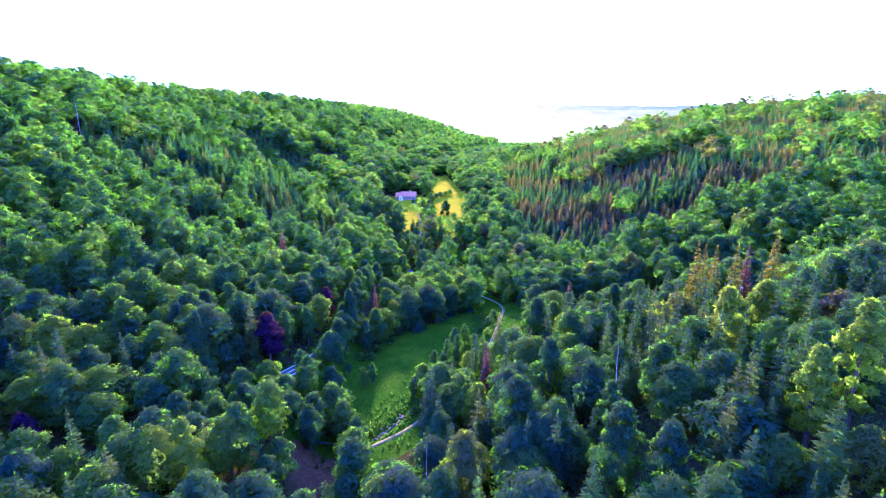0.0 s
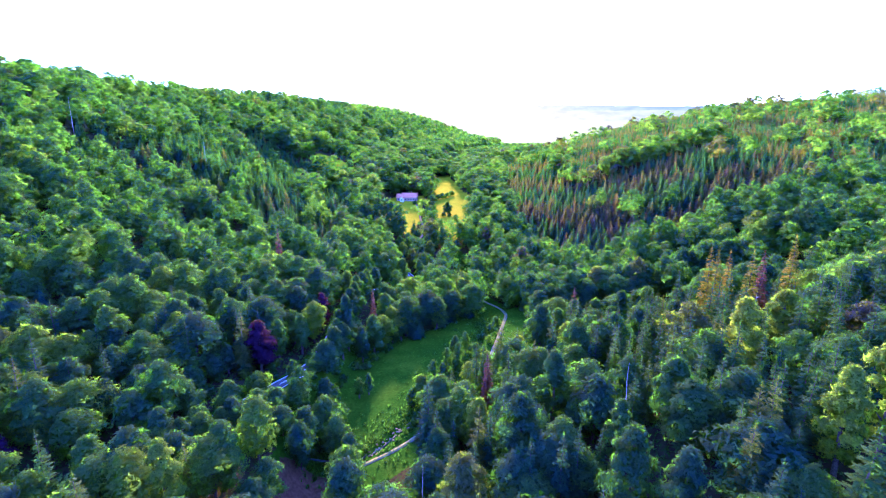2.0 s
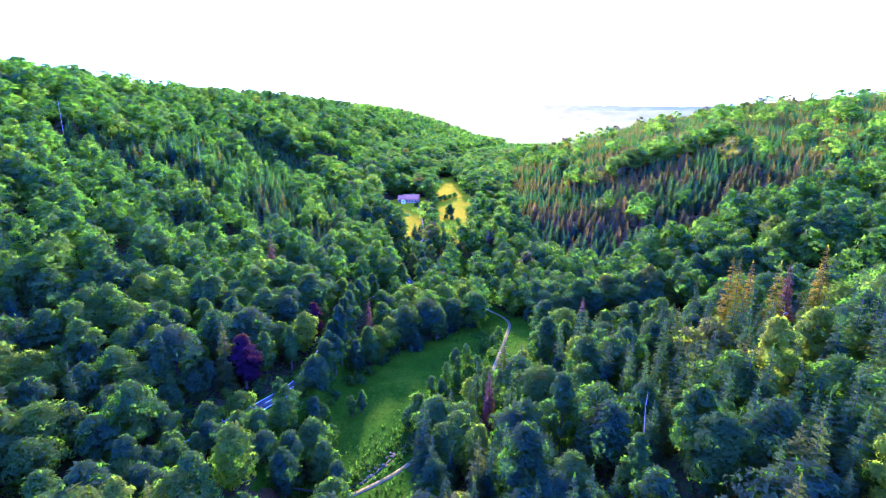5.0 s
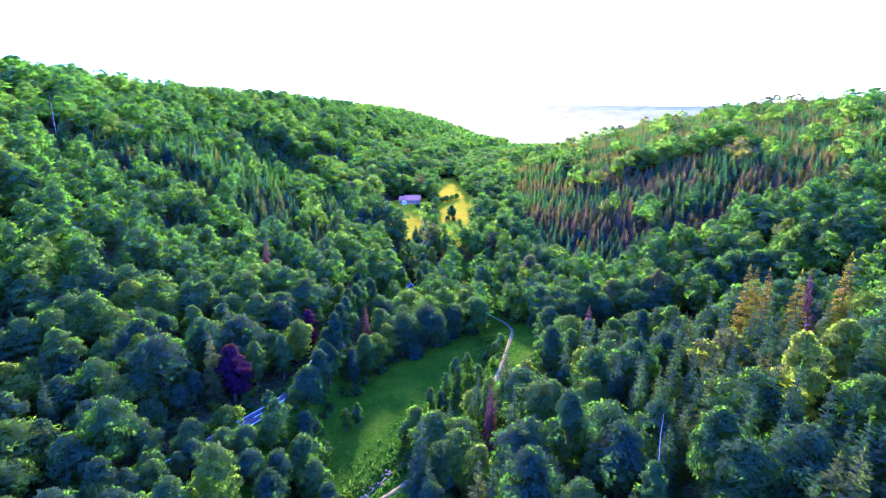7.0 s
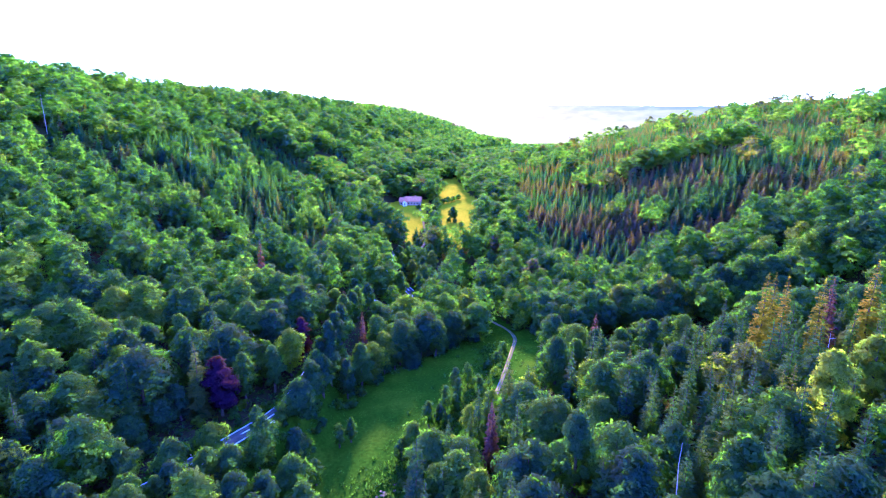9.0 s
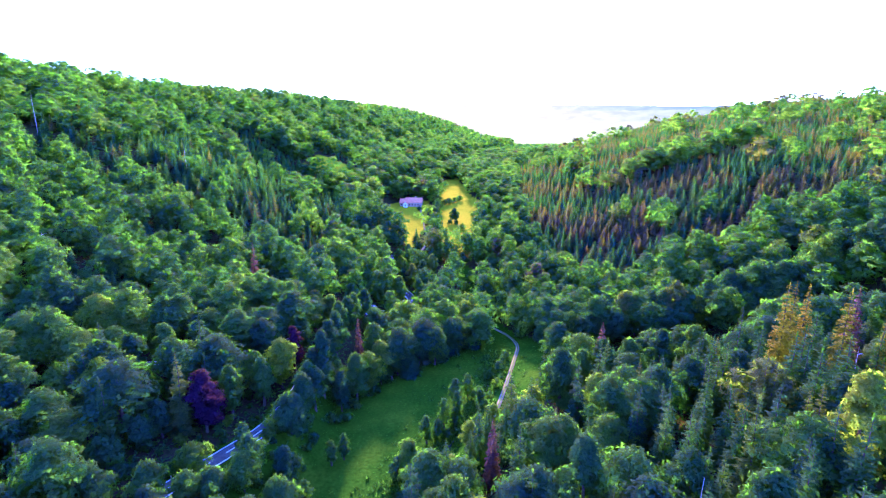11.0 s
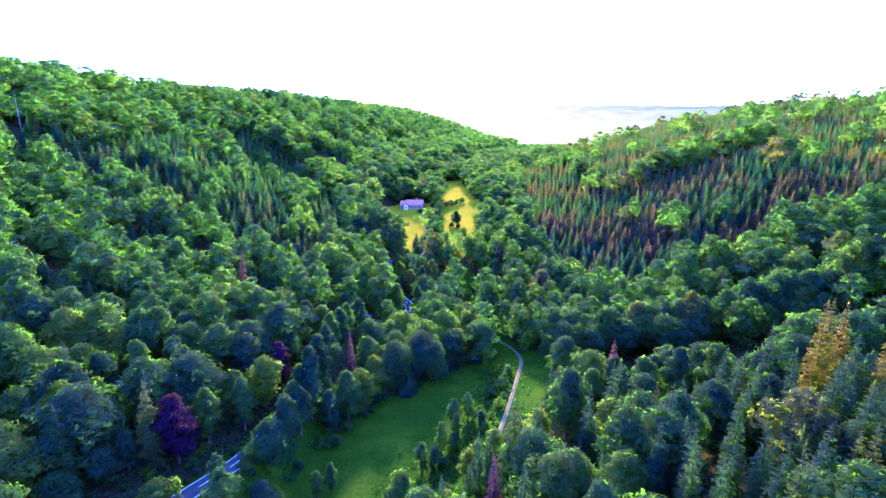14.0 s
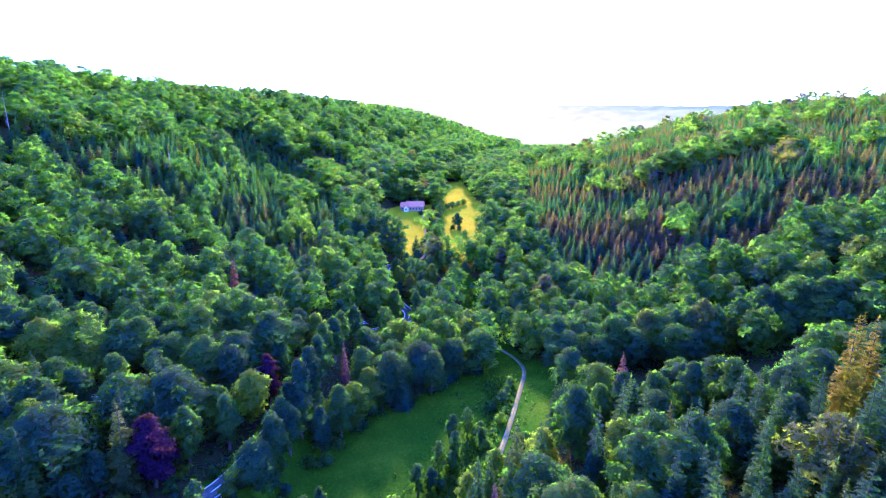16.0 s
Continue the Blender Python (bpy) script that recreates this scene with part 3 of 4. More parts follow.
# trees round the copper beeches
LEFT_SLOPE_TREES = [
    (-101, 301, 48, 8, "rust"), (63, 233, 33, 9, "rust"),
    (-88.5, 219, 39, 9, "broad"), (-98, 213, 40, 9, "broad"), (-68, 198, 32, 8, "broad"), (-61.5, 208, 30, 8, "broad"),
    (-72.3, 189, 34.6, 11.5, "copper"), (-106, 207, 38, 10, "broad"), (-83, 183, 27, 7, "broad"), (-57.6, 182, 20.5, 5, "broad"),
    (-85, 177, 25, 8, "broad"), (-58, 232, 32, 7, "copper"),
]
# trees behind the knoll
KNOLL_BACK_TREES = [
    (43, 212, 33, 14, "broad"), (34, 213, 17, 10, "gold"), (46, 222, 27, 10, "broad"), (54, 226, 26, 10, "broad"),
    (62, 228, 30, 11, "broad"), (71, 226, 31, 12, "broad"), (82, 224, 36, 11, "broad"), (93, 222, 38, 12, "broad"),
]
# trees at the bend of the road and up the valley
VALLEY_TREES = [
    (15, 372, 14, 6, "broad"), (10, 398, 20, 8, "broad"), (4, 418, 22, 7, "broad"), (12, 360, 10, 5, "bush"),
    (-16.5, 366, 23, 9, "broad"), (-11, 376, 25, 9, "broad"), (-23.5, 364, 22, 8, "broad"), (-32, 374, 24, 8, "broad"),
    (-34.5, 384, 26, 8, "broad"), (-29, 396, 27, 9, "broad"), (-23, 408, 27, 9, "broad"), (-36, 356, 20, 7, "broad"),
]
# trees and hedges of the farm meadows
FARM_TREES = [
    (3, 505, 36, 10, "broad"), (-1, 498, 26, 5, "bush"), (5, 497, 26, 4, "bush"), (22, 520, 28, 7, "bush"),
    (-8, 560, 36, 7, "bush"), (-3, 566, 37, 8, "bush"), (3, 572, 37, 7, "bush"), (8, 580, 38, 7, "bush"),
    (-14, 470, 33, 9, "broad"), (-14, 484, 36, 10, "broad"), (-14, 498, 38, 10, "broad"), (-14, 512, 38, 10, "broad"),
    (-14, 526, 40, 9, "broad"), (-14, 540, 40, 10, "broad"), (-15, 556, 42, 10, "broad"), (-33, 543, 31, 5, "bush"),
]
MARKED = KNOLL_TREES + BROOK_TREES + BROOK_MORE_TREES + MEADOW_EDGE_TREES + ROAD_TREES + LOWER_SLOPE_TREES + LEFT_SLOPE_TREES + KNOLL_BACK_TREES + VALLEY_TREES + FARM_TREES
mx, my = np.array([m[0] for m in MARKED]), np.array([m[1] for m in MARKED])
mw = np.array([m[3] for m in MARKED])


def clear_of_marked(x, y, own):
    return ((x[:, None] - mx) ** 2 + (y[:, None] - my) ** 2 > ((own + mw) * 0.36)[None] ** 2).all(1)


keep = clear_of_marked(bx, by, 11)
bx, by = bx[keep], by[keep]
keep = clear_of_marked(cx, cy, 6)
cx, cy = cx[keep], cy[keep]
bz, cz = height(bx, by) - 0.2, height(cx, cy) - 0.2


def nearest_first(x, y):
    return np.argsort((x - 4) ** 2 + (y - 50) ** 2)


order = nearest_first(bx, by)
bx, by, bz = bx[order], by[order], bz[order]
order = nearest_first(cx, cy)
cx, cy, cz = cx[order], cy[order], cz[order]
NEAR = 250

# ---- single trees ----
BROAD_LABEL = "leafy green broadleaf tree in the dense valley wood"
SPRUCE_LABEL = "dark green pointed spruce among the valley trees"
broad_kinds, spruce_kinds = [], []
for k in range(7):
    r = np.random.default_rng(100 + k)
    h, w = 20.0, (10.5, 12.0, 9.0, 11.0, 13.0, 8.5, 10.0)[k]
    crown = card_mesh("crown", broadleaf(r, h, w, 2100, 0.8, 30 + 2 * k), mat_broad)
    broad_kinds.append((h, w, crown, trunk_mesh(r, h * 0.8, 0.32, 5, mat_bark, 0.16)))
for k in range(5):
    r = np.random.default_rng(200 + k)
    h, w = 24.0, (9.0, 10.0, 8.0, 9.5, 8.4)[k]
    crown = card_mesh("crown", spruce(r, h, w, 24, 11, 1), mat_spruce)
    spruce_kinds.append((h, w, crown, trunk_mesh(r, h * 0.97, 0.26, 0, mat_bark)))
marked_mats = {"gold": mat_sunlit_gold, "copper": mat_copper, "rust": mat_rust, "amber": mat_sunlit_amber}


def stand(kinds, x, y, z, rng, first, name, label, category, group, low, high, spread=(0.88, 1.15)):
    for i in range(len(x)):
        k = int(rng.integers(len(kinds)))
        h, w, crown, trunk = kinds[k]
        if k not in first:
            first[k] = tree_thing(name, crown, trunk, label, category, group)
            first[k].matrix_basis = pose(x[i], y[i], z[i], 0, 0, rng.uniform(0, 360))
            continue
        s = rng.uniform(low, high)
        sw = s * rng.uniform(*spread)
        copy_thing(first[k], pose(x[i], y[i], z[i], rng.uniform(-2, 2), rng.uniform(-2, 2), rng.uniform(0, 360)) @ Matrix.Diagonal((sw, sw, s, 1)))


r = np.random.default_rng(31)
stand(broad_kinds, bx[:NEAR], by[:NEAR], bz[:NEAR], r, {}, "broadleaf_tree", BROAD_LABEL, "tree", "broadleaf trees of the wood", 0.8, 1.25, (1.08, 1.5))
stand(spruce_kinds, cx[:NEAR], cy[:NEAR], cz[:NEAR], r, {}, "spruce_tree", SPRUCE_LABEL, "tree", "spruces of the wood", 0.75, 1.2)

edge = rounded(EDGE_LINE, 6.0)
row_x, row_y = np.r_[edge[:, 0] - 1, edge[:, 0] - 6], np.r_[edge[:, 1] + 1, edge[:, 1] + 4.5]
row_x, row_y = row_x + r.uniform(-1.2, 1.2, len(row_x)), row_y + r.uniform(-1.2, 1.2, len(row_x))
ok = ~in_field(row_x, row_y) & clear_of_marked(row_x, row_y, 6) & (beside("road", row_x, row_y)[0] > 4.4)
row_x, row_y = row_x[ok], row_y[ok]
stand(broad_kinds, row_x, row_y, height(row_x, row_y) - 0.8, r, {}, "alder_tree", "leafy green alder at the edge of the meadow", "tree", "trees of the meadow edge", 0.55, 0.85)

row_x = np.arange(56, 215, 5.6)
row_y = 281 + 3 * np.sin(row_x) + 0.06 * (row_x - 58)
stand(broad_kinds, row_x, row_y, height(row_x, row_y) - 0.8, r, {}, "beech_tree", "tall leafy beech in the dark wall of the hillside wood", "tree", "trees of the hillside edge", 1.2, 1.5)

# shrubs on the banks and along the brook
shrub_kinds = []
for k in range(4):
    q = np.random.default_rng(300 + k)
    shrub_kinds.append((3.6, 4.2, card_mesh("crown", broadleaf(q, 3.6, 4.2, 420, 0.55, 14, 0.02), mat_broad), trunk_mesh(q, 2.6, 0.08, 4, mat_bark)))
places = []
for k in range(90):
    s = r.uniform(4, 130)
    c = CURVES["stream"][min(int(s / 2), len(CURVES["stream"]) - 1)]
    places.append((c[0] + r.uniform(-3.0, 7.0), c[1] + r.uniform(-2, 2)))
for k in range(190):
    places.append((r.uniform(-92, -40), r.uniform(140, 212)))
for k in range(22):
    c = edge[int(r.integers(len(edge)))]
    places.append((c[0] + r.uniform(1.0, 4.0), c[1] + r.uniform(-4, 2)))
sx, sy = np.array(places).T
ok = (beside("road", sx, sy)[0] > 4.3) & (beside("track", sx, sy)[0] > 2.6) & (beside("stream", sx, sy)[0] > 1.2) & (np.hypot(sx + 43, sy - 140) > 9) & (np.hypot(sx + 20, sy - 168) > 7)
sx, sy = sx[ok], sy[ok]
stand(shrub_kinds, sx, sy, height(sx, sy) - 0.1, r, {}, "shrub", "leafy green shrub on the grassy valley bank", "shrub", "shrubs of the banks", 0.3, 1.3)

LABELS = {
    "broad": ("broadleaf_tree", "tall full-crowned green broadleaf tree rising above its neighbours"),
    "gold": ("broadleaf_tree", "yellow-green broadleaf tree with a loose crown, coloured as if sunlit"),
    "spruce": ("spruce_tree", "tall dark green spruce standing above the knoll"),
    "amber": ("spruce_tree", "tall spruce with amber-green boughs coloured as if sunlit"),
    "rust": ("spruce_tree", "tall spruce with browned, rust-coloured needles"),
    "copper": ("copper_beech", "dense oval copper beech with dark purple leaves"),
    "bush": ("shrub", "round green shrub standing on the valley grass"),
}
mz = height(mx, my) - 0.2
for i, (x, y, top, w, kind) in enumerate(MARKED):
    r = np.random.default_rng(400 + i)
    h = max(top - mz[i], 4.0)
    if kind in ("spruce", "rust", "amber"):
        crown = card_mesh("crown", spruce(r, h, w, 30, 12, 3), marked_mats.get(kind, mat_spruce))
        trunk = trunk_mesh(r, h * 0.97, 0.3, 0, mat_bark)
    else:
        n = int(np.clip(h * w * 15, 500, 4200))
        dense = kind == "copper"
        crown = card_mesh("crown", broadleaf(r, h, w, int(n * (1.5 if dense else 1)), 0.7 if dense else 0.86, 30 if not dense else 40, 0.03 if kind in ("bush", "copper") else 0.06), marked_mats.get(kind, mat_broad))
        trunk = trunk_mesh(r, h * 0.8, 0.12 + 0.016 * h, 5, mat_bark, 0.28 * w / h)
    name, label = LABELS[kind]
    tree_thing(name, crown, trunk, label, "shrub" if kind == "bush" else "tree", "marked " + name.replace("_", " ") + "s").matrix_basis = pose(x, y, mz[i], 0, 0, r.uniform(0, 360))

# ---- the woods beyond ----


def woods(name, shapes, x, y, z, low, high, mat, tone, label, category, rng, spread=(0.9, 1.2)):
    quads, ways, tones = [], [], []
    pick = rng.integers(len(shapes), size=len(x))
    for k, (shape, faces_to) in enumerate(shapes):
        j = np.nonzero(pick == k)[0]
        if not len(j):
            continue
        a, s = rng.uniform(0, 6.28, len(j)), rng.uniform(low, high, len(j))
        sw = s * rng.uniform(*spread, len(j))
        ca, sa = np.cos(a) * sw, np.sin(a) * sw
        px, py, pz = shape[..., 0], shape[..., 1], shape[..., 2]
        ex = lambda q: q[:, None, None]
        v = np.stack([ex(ca) * px - ex(sa) * py + ex(x[j]), ex(sa) * px + ex(ca) * py + ex(y[j]), ex(s) * pz + ex(z[j])], -1)
        quads.append(v.reshape(-1, *shape.shape[1:]))
        c, q = np.cos(a)[:, None], np.sin(a)[:, None]
        nx, ny, nz = faces_to.T
        ways.append(np.stack([c * nx - q * ny, q * nx + c * ny, np.broadcast_to(nz, (len(j), len(nz)))], -1).reshape(-1, 3))
        tones.append(np.repeat(tone[j], len(shape)))
    return tagged(new(name, card_mesh(name, (np.concatenate(quads), np.concatenate(ways)), mat, np.concatenate(tones))), label, category, kind="stuff")


def broad_tone(x, y, rng):
    t = 0.48 + 0.45 * (waves(x, y, 130, 4.0) - 0.5) + rng.normal(0, 0.2, len(x))
    t = np.where((x - soft_line(y, RIGHT_FOOT, 25) > 100) & (y > 400), t + 0.3, t)
    return np.clip(t, 0, 1)


def spruce_tone(x, y, rng):
    right = x - soft_line(y, RIGHT_FOOT, 25)
    t = rng.uniform(0.15, 0.8, len(x))
    brown = waves(x, y, 120, 1.3) + rng.normal(0, 0.12, len(x))
    t = np.where((right > 30) & (y > 330) & (brown > 0.52), rng.uniform(0.84, 1.0, len(x)), t)
    t = np.where((right <= 30) & (rng.random(len(x)) < 0.07), 0.88, t)
    return np.clip(t, 0, 1)


r = np.random.default_rng(55)
mid_b = [broadleaf(np.random.default_rng(500 + k), 20, (11, 12, 10, 13)[k], 400, 1.55, 20) for k in range(4)]
close_b = [broadleaf(np.random.default_rng(600 + k), 20, (11, 12, 10, 13)[k], 1300, 1.05, 28) for k in range(4)]
close_c = [spruce(np.random.default_rng(620 + k), 23, 9.5, 20, 13, 0) for k in range(3)]
mid_c = [spruce(np.random.default_rng(520 + k), 22, 9.0, 13, 10, 0) for k in range(4)]
far_b = [broadleaf(np.random.default_rng(540 + k), 20, (12, 11, 13)[k], 160, 2.25, 12) for k in range(3)]
far_c = [spruce(np.random.default_rng(560 + k), 20, 8.0, 9, 8, 0) for k in range(3)]
last_b = [broadleaf(np.random.default_rng(580 + k), 21, 14, 42, 4.4, 8) for k in range(3)]
for label, x, y, z, closes, mids, fars, mat, tone, low, high, name in (
        ("broad green woods of leafy trees clothing the valley sides", bx[NEAR:], by[NEAR:], bz[NEAR:], close_b, mid_b, far_b, mat_broad_far, broad_tone, 0.85, 1.32, "broadleaf_woodland"),
        ("dark pointed spruce woods with browned stands on the hillside", cx[NEAR:], cy[NEAR:], cz[NEAR:], close_c, mid_c, far_c, mat_spruce_far, spruce_tone, 0.46, 0.66, "spruce_woodland")):
    away_from = np.hypot(x - 4, y - 50)
    for shapes, near, beyond in ((closes, 0, 245), (mids, 245, 430), (fars, 430, 2000)):
        for side in (-1, 1):
            j = (away_from >= near) & (away_from < beyond) & (np.sign(x) == side)
            woods(name, shapes, x[j], y[j], z[j], low, high, mat, tone(x[j], y[j], r), label, "woodland", r, (1.0, 1.35) if shapes is not fars and mat is mat_broad_far else (1.3, 1.7))


# ---- woods round and behind the start ----
r = np.random.default_rng(76)
nx, ny = np.meshgrid(np.arange(-160, 165, 9.5), np.arange(-150, 62, 9.5))
nx, ny = (q.ravel() + r.uniform(-3.5, 3.5, q.size) for q in (nx, ny))
ok = beside("road", nx, ny)[0] > 5
nx, ny = nx[ok], ny[ok]
under = (np.abs(nx) < 52) & (ny > -8)
about = np.hypot(nx, ny - 20) < 110
for shapes, j in ((mid_b, under), (far_b, ~under & about), (last_b, ~under & ~about)):
    woods("broadleaf_woodland", shapes, nx[j], ny[j], height(nx[j], ny[j]) - 0.2, 0.85, 1.25, mat_broad_far, broad_tone(nx[j], ny[j], r), "green leafy woods of the lower valley", "woodland", r)

# ---- woods on the far slopes ----
r = np.random.default_rng(77)
fx, fy = scatter(r, 11.0, 1000, 1480)
ok = (fx > -650) & (fx < 800)
fx, fy = fx[ok], fy[ok]
woods("broadleaf_woodland", last_b, fx, fy, height(fx, fy) - 0.2, 0.75, 1.15, mat_broad_far, broad_tone(fx, fy, r), "distant green woods at the head of the valley", "woodland", r)

# ---- far hills, haze and sun glow put into their emission ----
mat_hazy_hills, nt, out = nodes_of("far_hills_haze_glow")
geo = nt.nodes.new("ShaderNodeNewGeometry")
split = nt.nodes.new("ShaderNodeSeparateXYZ")
nt.links.new(geo.outputs["Position"], split.inputs[0])
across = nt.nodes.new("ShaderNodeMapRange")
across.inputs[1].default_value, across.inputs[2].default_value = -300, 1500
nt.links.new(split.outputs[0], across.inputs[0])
# painted haze: cream on the sun's side, bluish to the right
haze_tint = ramp(nt, [(0.0, (1.0, 0.98, 0.36)), (0.3, (1.0, 0.98, 0.4)), (0.7, (0.62, 0.78, 0.44)), (1.0, (0.36, 0.58, 0.44))])
nt.links.new(across.outputs[0], haze_tint.inputs[0])
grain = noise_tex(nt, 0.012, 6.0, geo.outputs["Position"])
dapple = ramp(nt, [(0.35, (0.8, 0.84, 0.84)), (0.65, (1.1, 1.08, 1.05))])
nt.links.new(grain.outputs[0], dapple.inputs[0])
# the ridges give off the haze brightness themselves
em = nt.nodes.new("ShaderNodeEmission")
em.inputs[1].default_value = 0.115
nt.links.new(mixer(nt, "MULTIPLY", 1.0, haze_tint.outputs[0], dapple.outputs[0]), em.inputs[0])
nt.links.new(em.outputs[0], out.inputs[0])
a = np.linspace(-0.5, 0.9, 220)
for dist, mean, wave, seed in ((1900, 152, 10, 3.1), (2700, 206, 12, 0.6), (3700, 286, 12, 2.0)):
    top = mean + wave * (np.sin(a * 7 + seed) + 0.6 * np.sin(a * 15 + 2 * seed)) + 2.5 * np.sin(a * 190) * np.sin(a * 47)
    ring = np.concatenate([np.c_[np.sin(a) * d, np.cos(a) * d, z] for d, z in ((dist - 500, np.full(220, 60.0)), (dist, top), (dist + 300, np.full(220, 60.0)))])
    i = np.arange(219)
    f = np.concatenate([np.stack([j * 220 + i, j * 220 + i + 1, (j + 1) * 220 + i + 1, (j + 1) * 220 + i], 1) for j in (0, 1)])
    tagged(new("backdrop", mesh_of("backdrop", ring, f, mat_hazy_hills, smooth=True)), "pale ridge of distant wooded hills, its haze painted as a glow", "hills", kind="structure")

# ---- ways ----
mat_asphalt = plain("asphalt", (0.06, 0.054, 0.052), (0.11, 0.1, 0.092), 0.6, 0.75, 0.2)
mat_paint = plain("road_paint", (0.72, 0.72, 0.74), (0.84, 0.84, 0.85), 2.0, 0.6, 0.0)
mat_gravel = plain("gravel", (0.1, 0.085, 0.06), (0.18, 0.155, 0.11), 1.2, 0.95, 0.5)
mat_verge = plain("worn_grass", (0.05, 0.1, 0.02), (0.1, 0.16, 0.03), 0.8, 0.95, 0.5)
mat_stone = plain("stream_stone", (0.2, 0.13, 0.085), (0.34, 0.23, 0.16), 1.4, 0.85, 0.5)
mat_water, nt, out = nodes_of("water")
p = nt.nodes.new("ShaderNodeBsdfPrincipled")
p.inputs["Base Color"].default_value, p.inputs["Roughness"].default_value = (0.02, 0.03, 0.025, 1), 0.3
p.inputs["Specular IOR Level"].default_value = 0.115
nt.links.new(p.outputs[0], out.inputs[0])


def ribbon(c, offset, half, lift, thick=0.12):
    """A strip along a way, with a rounded-off underside at its edges."""
    c = np.asarray(c)
    t = unit(np.gradient(c[:, :2], axis=0))
    side = np.c_[t[:, 1], -t[:, 0]]
    rows = []
    for o, dz in ((offset - half - 0.05, -thick), (offset - half, 0), (offset, 0.03 * half), (offset + half, 0), (offset + half + 0.05, -thick)):
        rows.append(np.c_[c[:, :2] + side * o, c[:, 2] + lift + dz])
    v = np.stack(rows, 1).reshape(-1, 3)
    i = np.arange(len(c) - 1)[:, None] * 5 + np.arange(4)[None]
    i = i.ravel()
    return v, np.stack([i, i + 1, i + 6, i + 5], 1)


def along(c, s0, s1, step=1.0):
    """The stretch of a way between two lengths."""
    s = np.r_[0, np.cumsum(np.linalg.norm(np.diff(c[:, :2], axis=0), axis=1))]
    q = np.linspace(s0, s1, max(2, int((s1 - s0) / step)))
    return np.stack([np.interp(q, s, c[:, k]) for k in range(3)], 1), s[-1]


road_line = CURVES["road"]
road = tagged(new("road", mesh_of("road", *ribbon(road_line, 0, 3.1, 0.2, 0.4), mat_asphalt, smooth=True)), "grey two-lane asphalt country road with white markings", "road", kind="structure")
length = along(road_line, 0, 1)[1]
for o in (-2.75, 2.75):
    part("edge_line", mesh_of("edge_line", *ribbon(road_line, o, 0.11, 0.225, 0.02), mat_paint), road, "white painted edge line")
for s in np.arange(20, length - 20, 10.0):
    part("centre_dash", mesh_of("centre_dash", *ribbon(along(road_line, s, s + 4.5)[0], 0, 0.11, 0.32, 0.02), mat_paint), road)
lane = tagged(new("forest_lane", mesh_of("forest_lane", *ribbon(CURVES["lane"], 0, 1.7, 0.18, 0.4), mat_asphalt, smooth=True)), "narrow asphalt lane running through the hillside wood", "road", kind="structure")
for o in (-1.5, 1.5):
    part("edge_line", mesh_of("edge_line", *ribbon(CURVES["lane"], o, 0.1, 0.2, 0.02), mat_paint), lane, "white painted edge line")
track = tagged(new("track", mesh_of("track", *ribbon(CURVES["track"], 0, 0.85, 0.1, 0.4), mat_gravel, smooth=True)), "pale gravel farm track curving through the meadow", "path", kind="structure")
part("grass_strip", mesh_of("grass_strip", *ribbon(CURVES["track"], 0, 0.2, 0.13, 0.05), mat_verge, smooth=True), track, "worn grass strip between the wheel ruts")
drive = tagged(new("driveway", mesh_of("driveway", *ribbon(CURVES["drive"], 0, 1.0, 0.1, 0.4), mat_gravel, smooth=True)), "pale gravel drive leading to the farmhouse", "path", kind="structure")
brook = tagged(new("brook", mesh_of("brook", *ribbon(CURVES["stream"][CURVES["stream"][:, 1] < 240], 0, 0.3, -0.85, 0.3), mat_water, smooth=True)), "narrow dark brook in its ditch beside the meadow", "water", kind="structure")

# stones in and beside the brook


def stone_mesh(rng):
    bm = bmesh.new()
    bmesh.ops.create_icosphere(bm, subdivisions=2, radius=1)
    sx, sy, sz = rng.uniform(0.7, 1.3), rng.uniform(0.6, 1.0), rng.uniform(0.4, 0.75)
    off = rng.uniform(0, 50)
    for v in bm.verts:
        k = 1 + 0.35 * noise.noise(v.co * 1.3 + Vector((off, 0, 0)))
        v.co = Vector((v.co.x * sx, v.co.y * sy, v.co.z * sz)) * k
    me = bpy.data.meshes.new("stone")
    bm.to_mesh(me)
    bm.free()
    me.materials.append(mat_stone)
    return me


r = np.random.default_rng(91)
stones = [stone_mesh(r) for k in range(5)]
whole = along(CURVES["stream"], 0, 1)[1]
for k in range(90):
    s = r.uniform(102, 127) if k < 60 else r.uniform(20, 100)
    c = along(CURVES["stream"], s, s + 1)[0][0]
    x, y = c[0] + r.normal(0, 0.9), c[1] + r.normal(0, 0.7)
    g = r.uniform(0.18, 0.42) * (1.4 if k < 60 else 1)
    ob = tagged(new("stone", stones[k % 5]), "pale pinkish-grey stone lying in the brook", "stone", "stones of the brook")
    ob.matrix_basis = pose(x, y, float(height(x, y)[0]) + 0.12 * g, r.uniform(-15, 15), r.uniform(-15, 15), r.uniform(0, 360)) @ Matrix.Diagonal((g, g, g, 1))

# white posts at the road's edge
mat_post = plain("white_plastic", (0.78, 0.78, 0.78), (0.86, 0.86, 0.86), 2.0, 0.5, 0.0)
mat_black = plain("black_plastic", (0.02, 0.02, 0.02), (0.03, 0.03, 0.03), 2.0, 0.5, 0.0)


def block(sx, sy, z0, z1, taper=1.0):
    bm = bmesh.new()
    bmesh.ops.create_cube(bm, size=1)
    for v in bm.verts:
        k = taper if v.co.z > 0 else 1.0
        v.co = Vector((v.co.x * sx * k, v.co.y * sy * k, z0 if v.co.z < 0 else z1))
    bmesh.ops.bevel(bm, geom=bm.edges[:], offset=min(sx, sy) * 0.12, segments=1, affect="EDGES")
    return bm


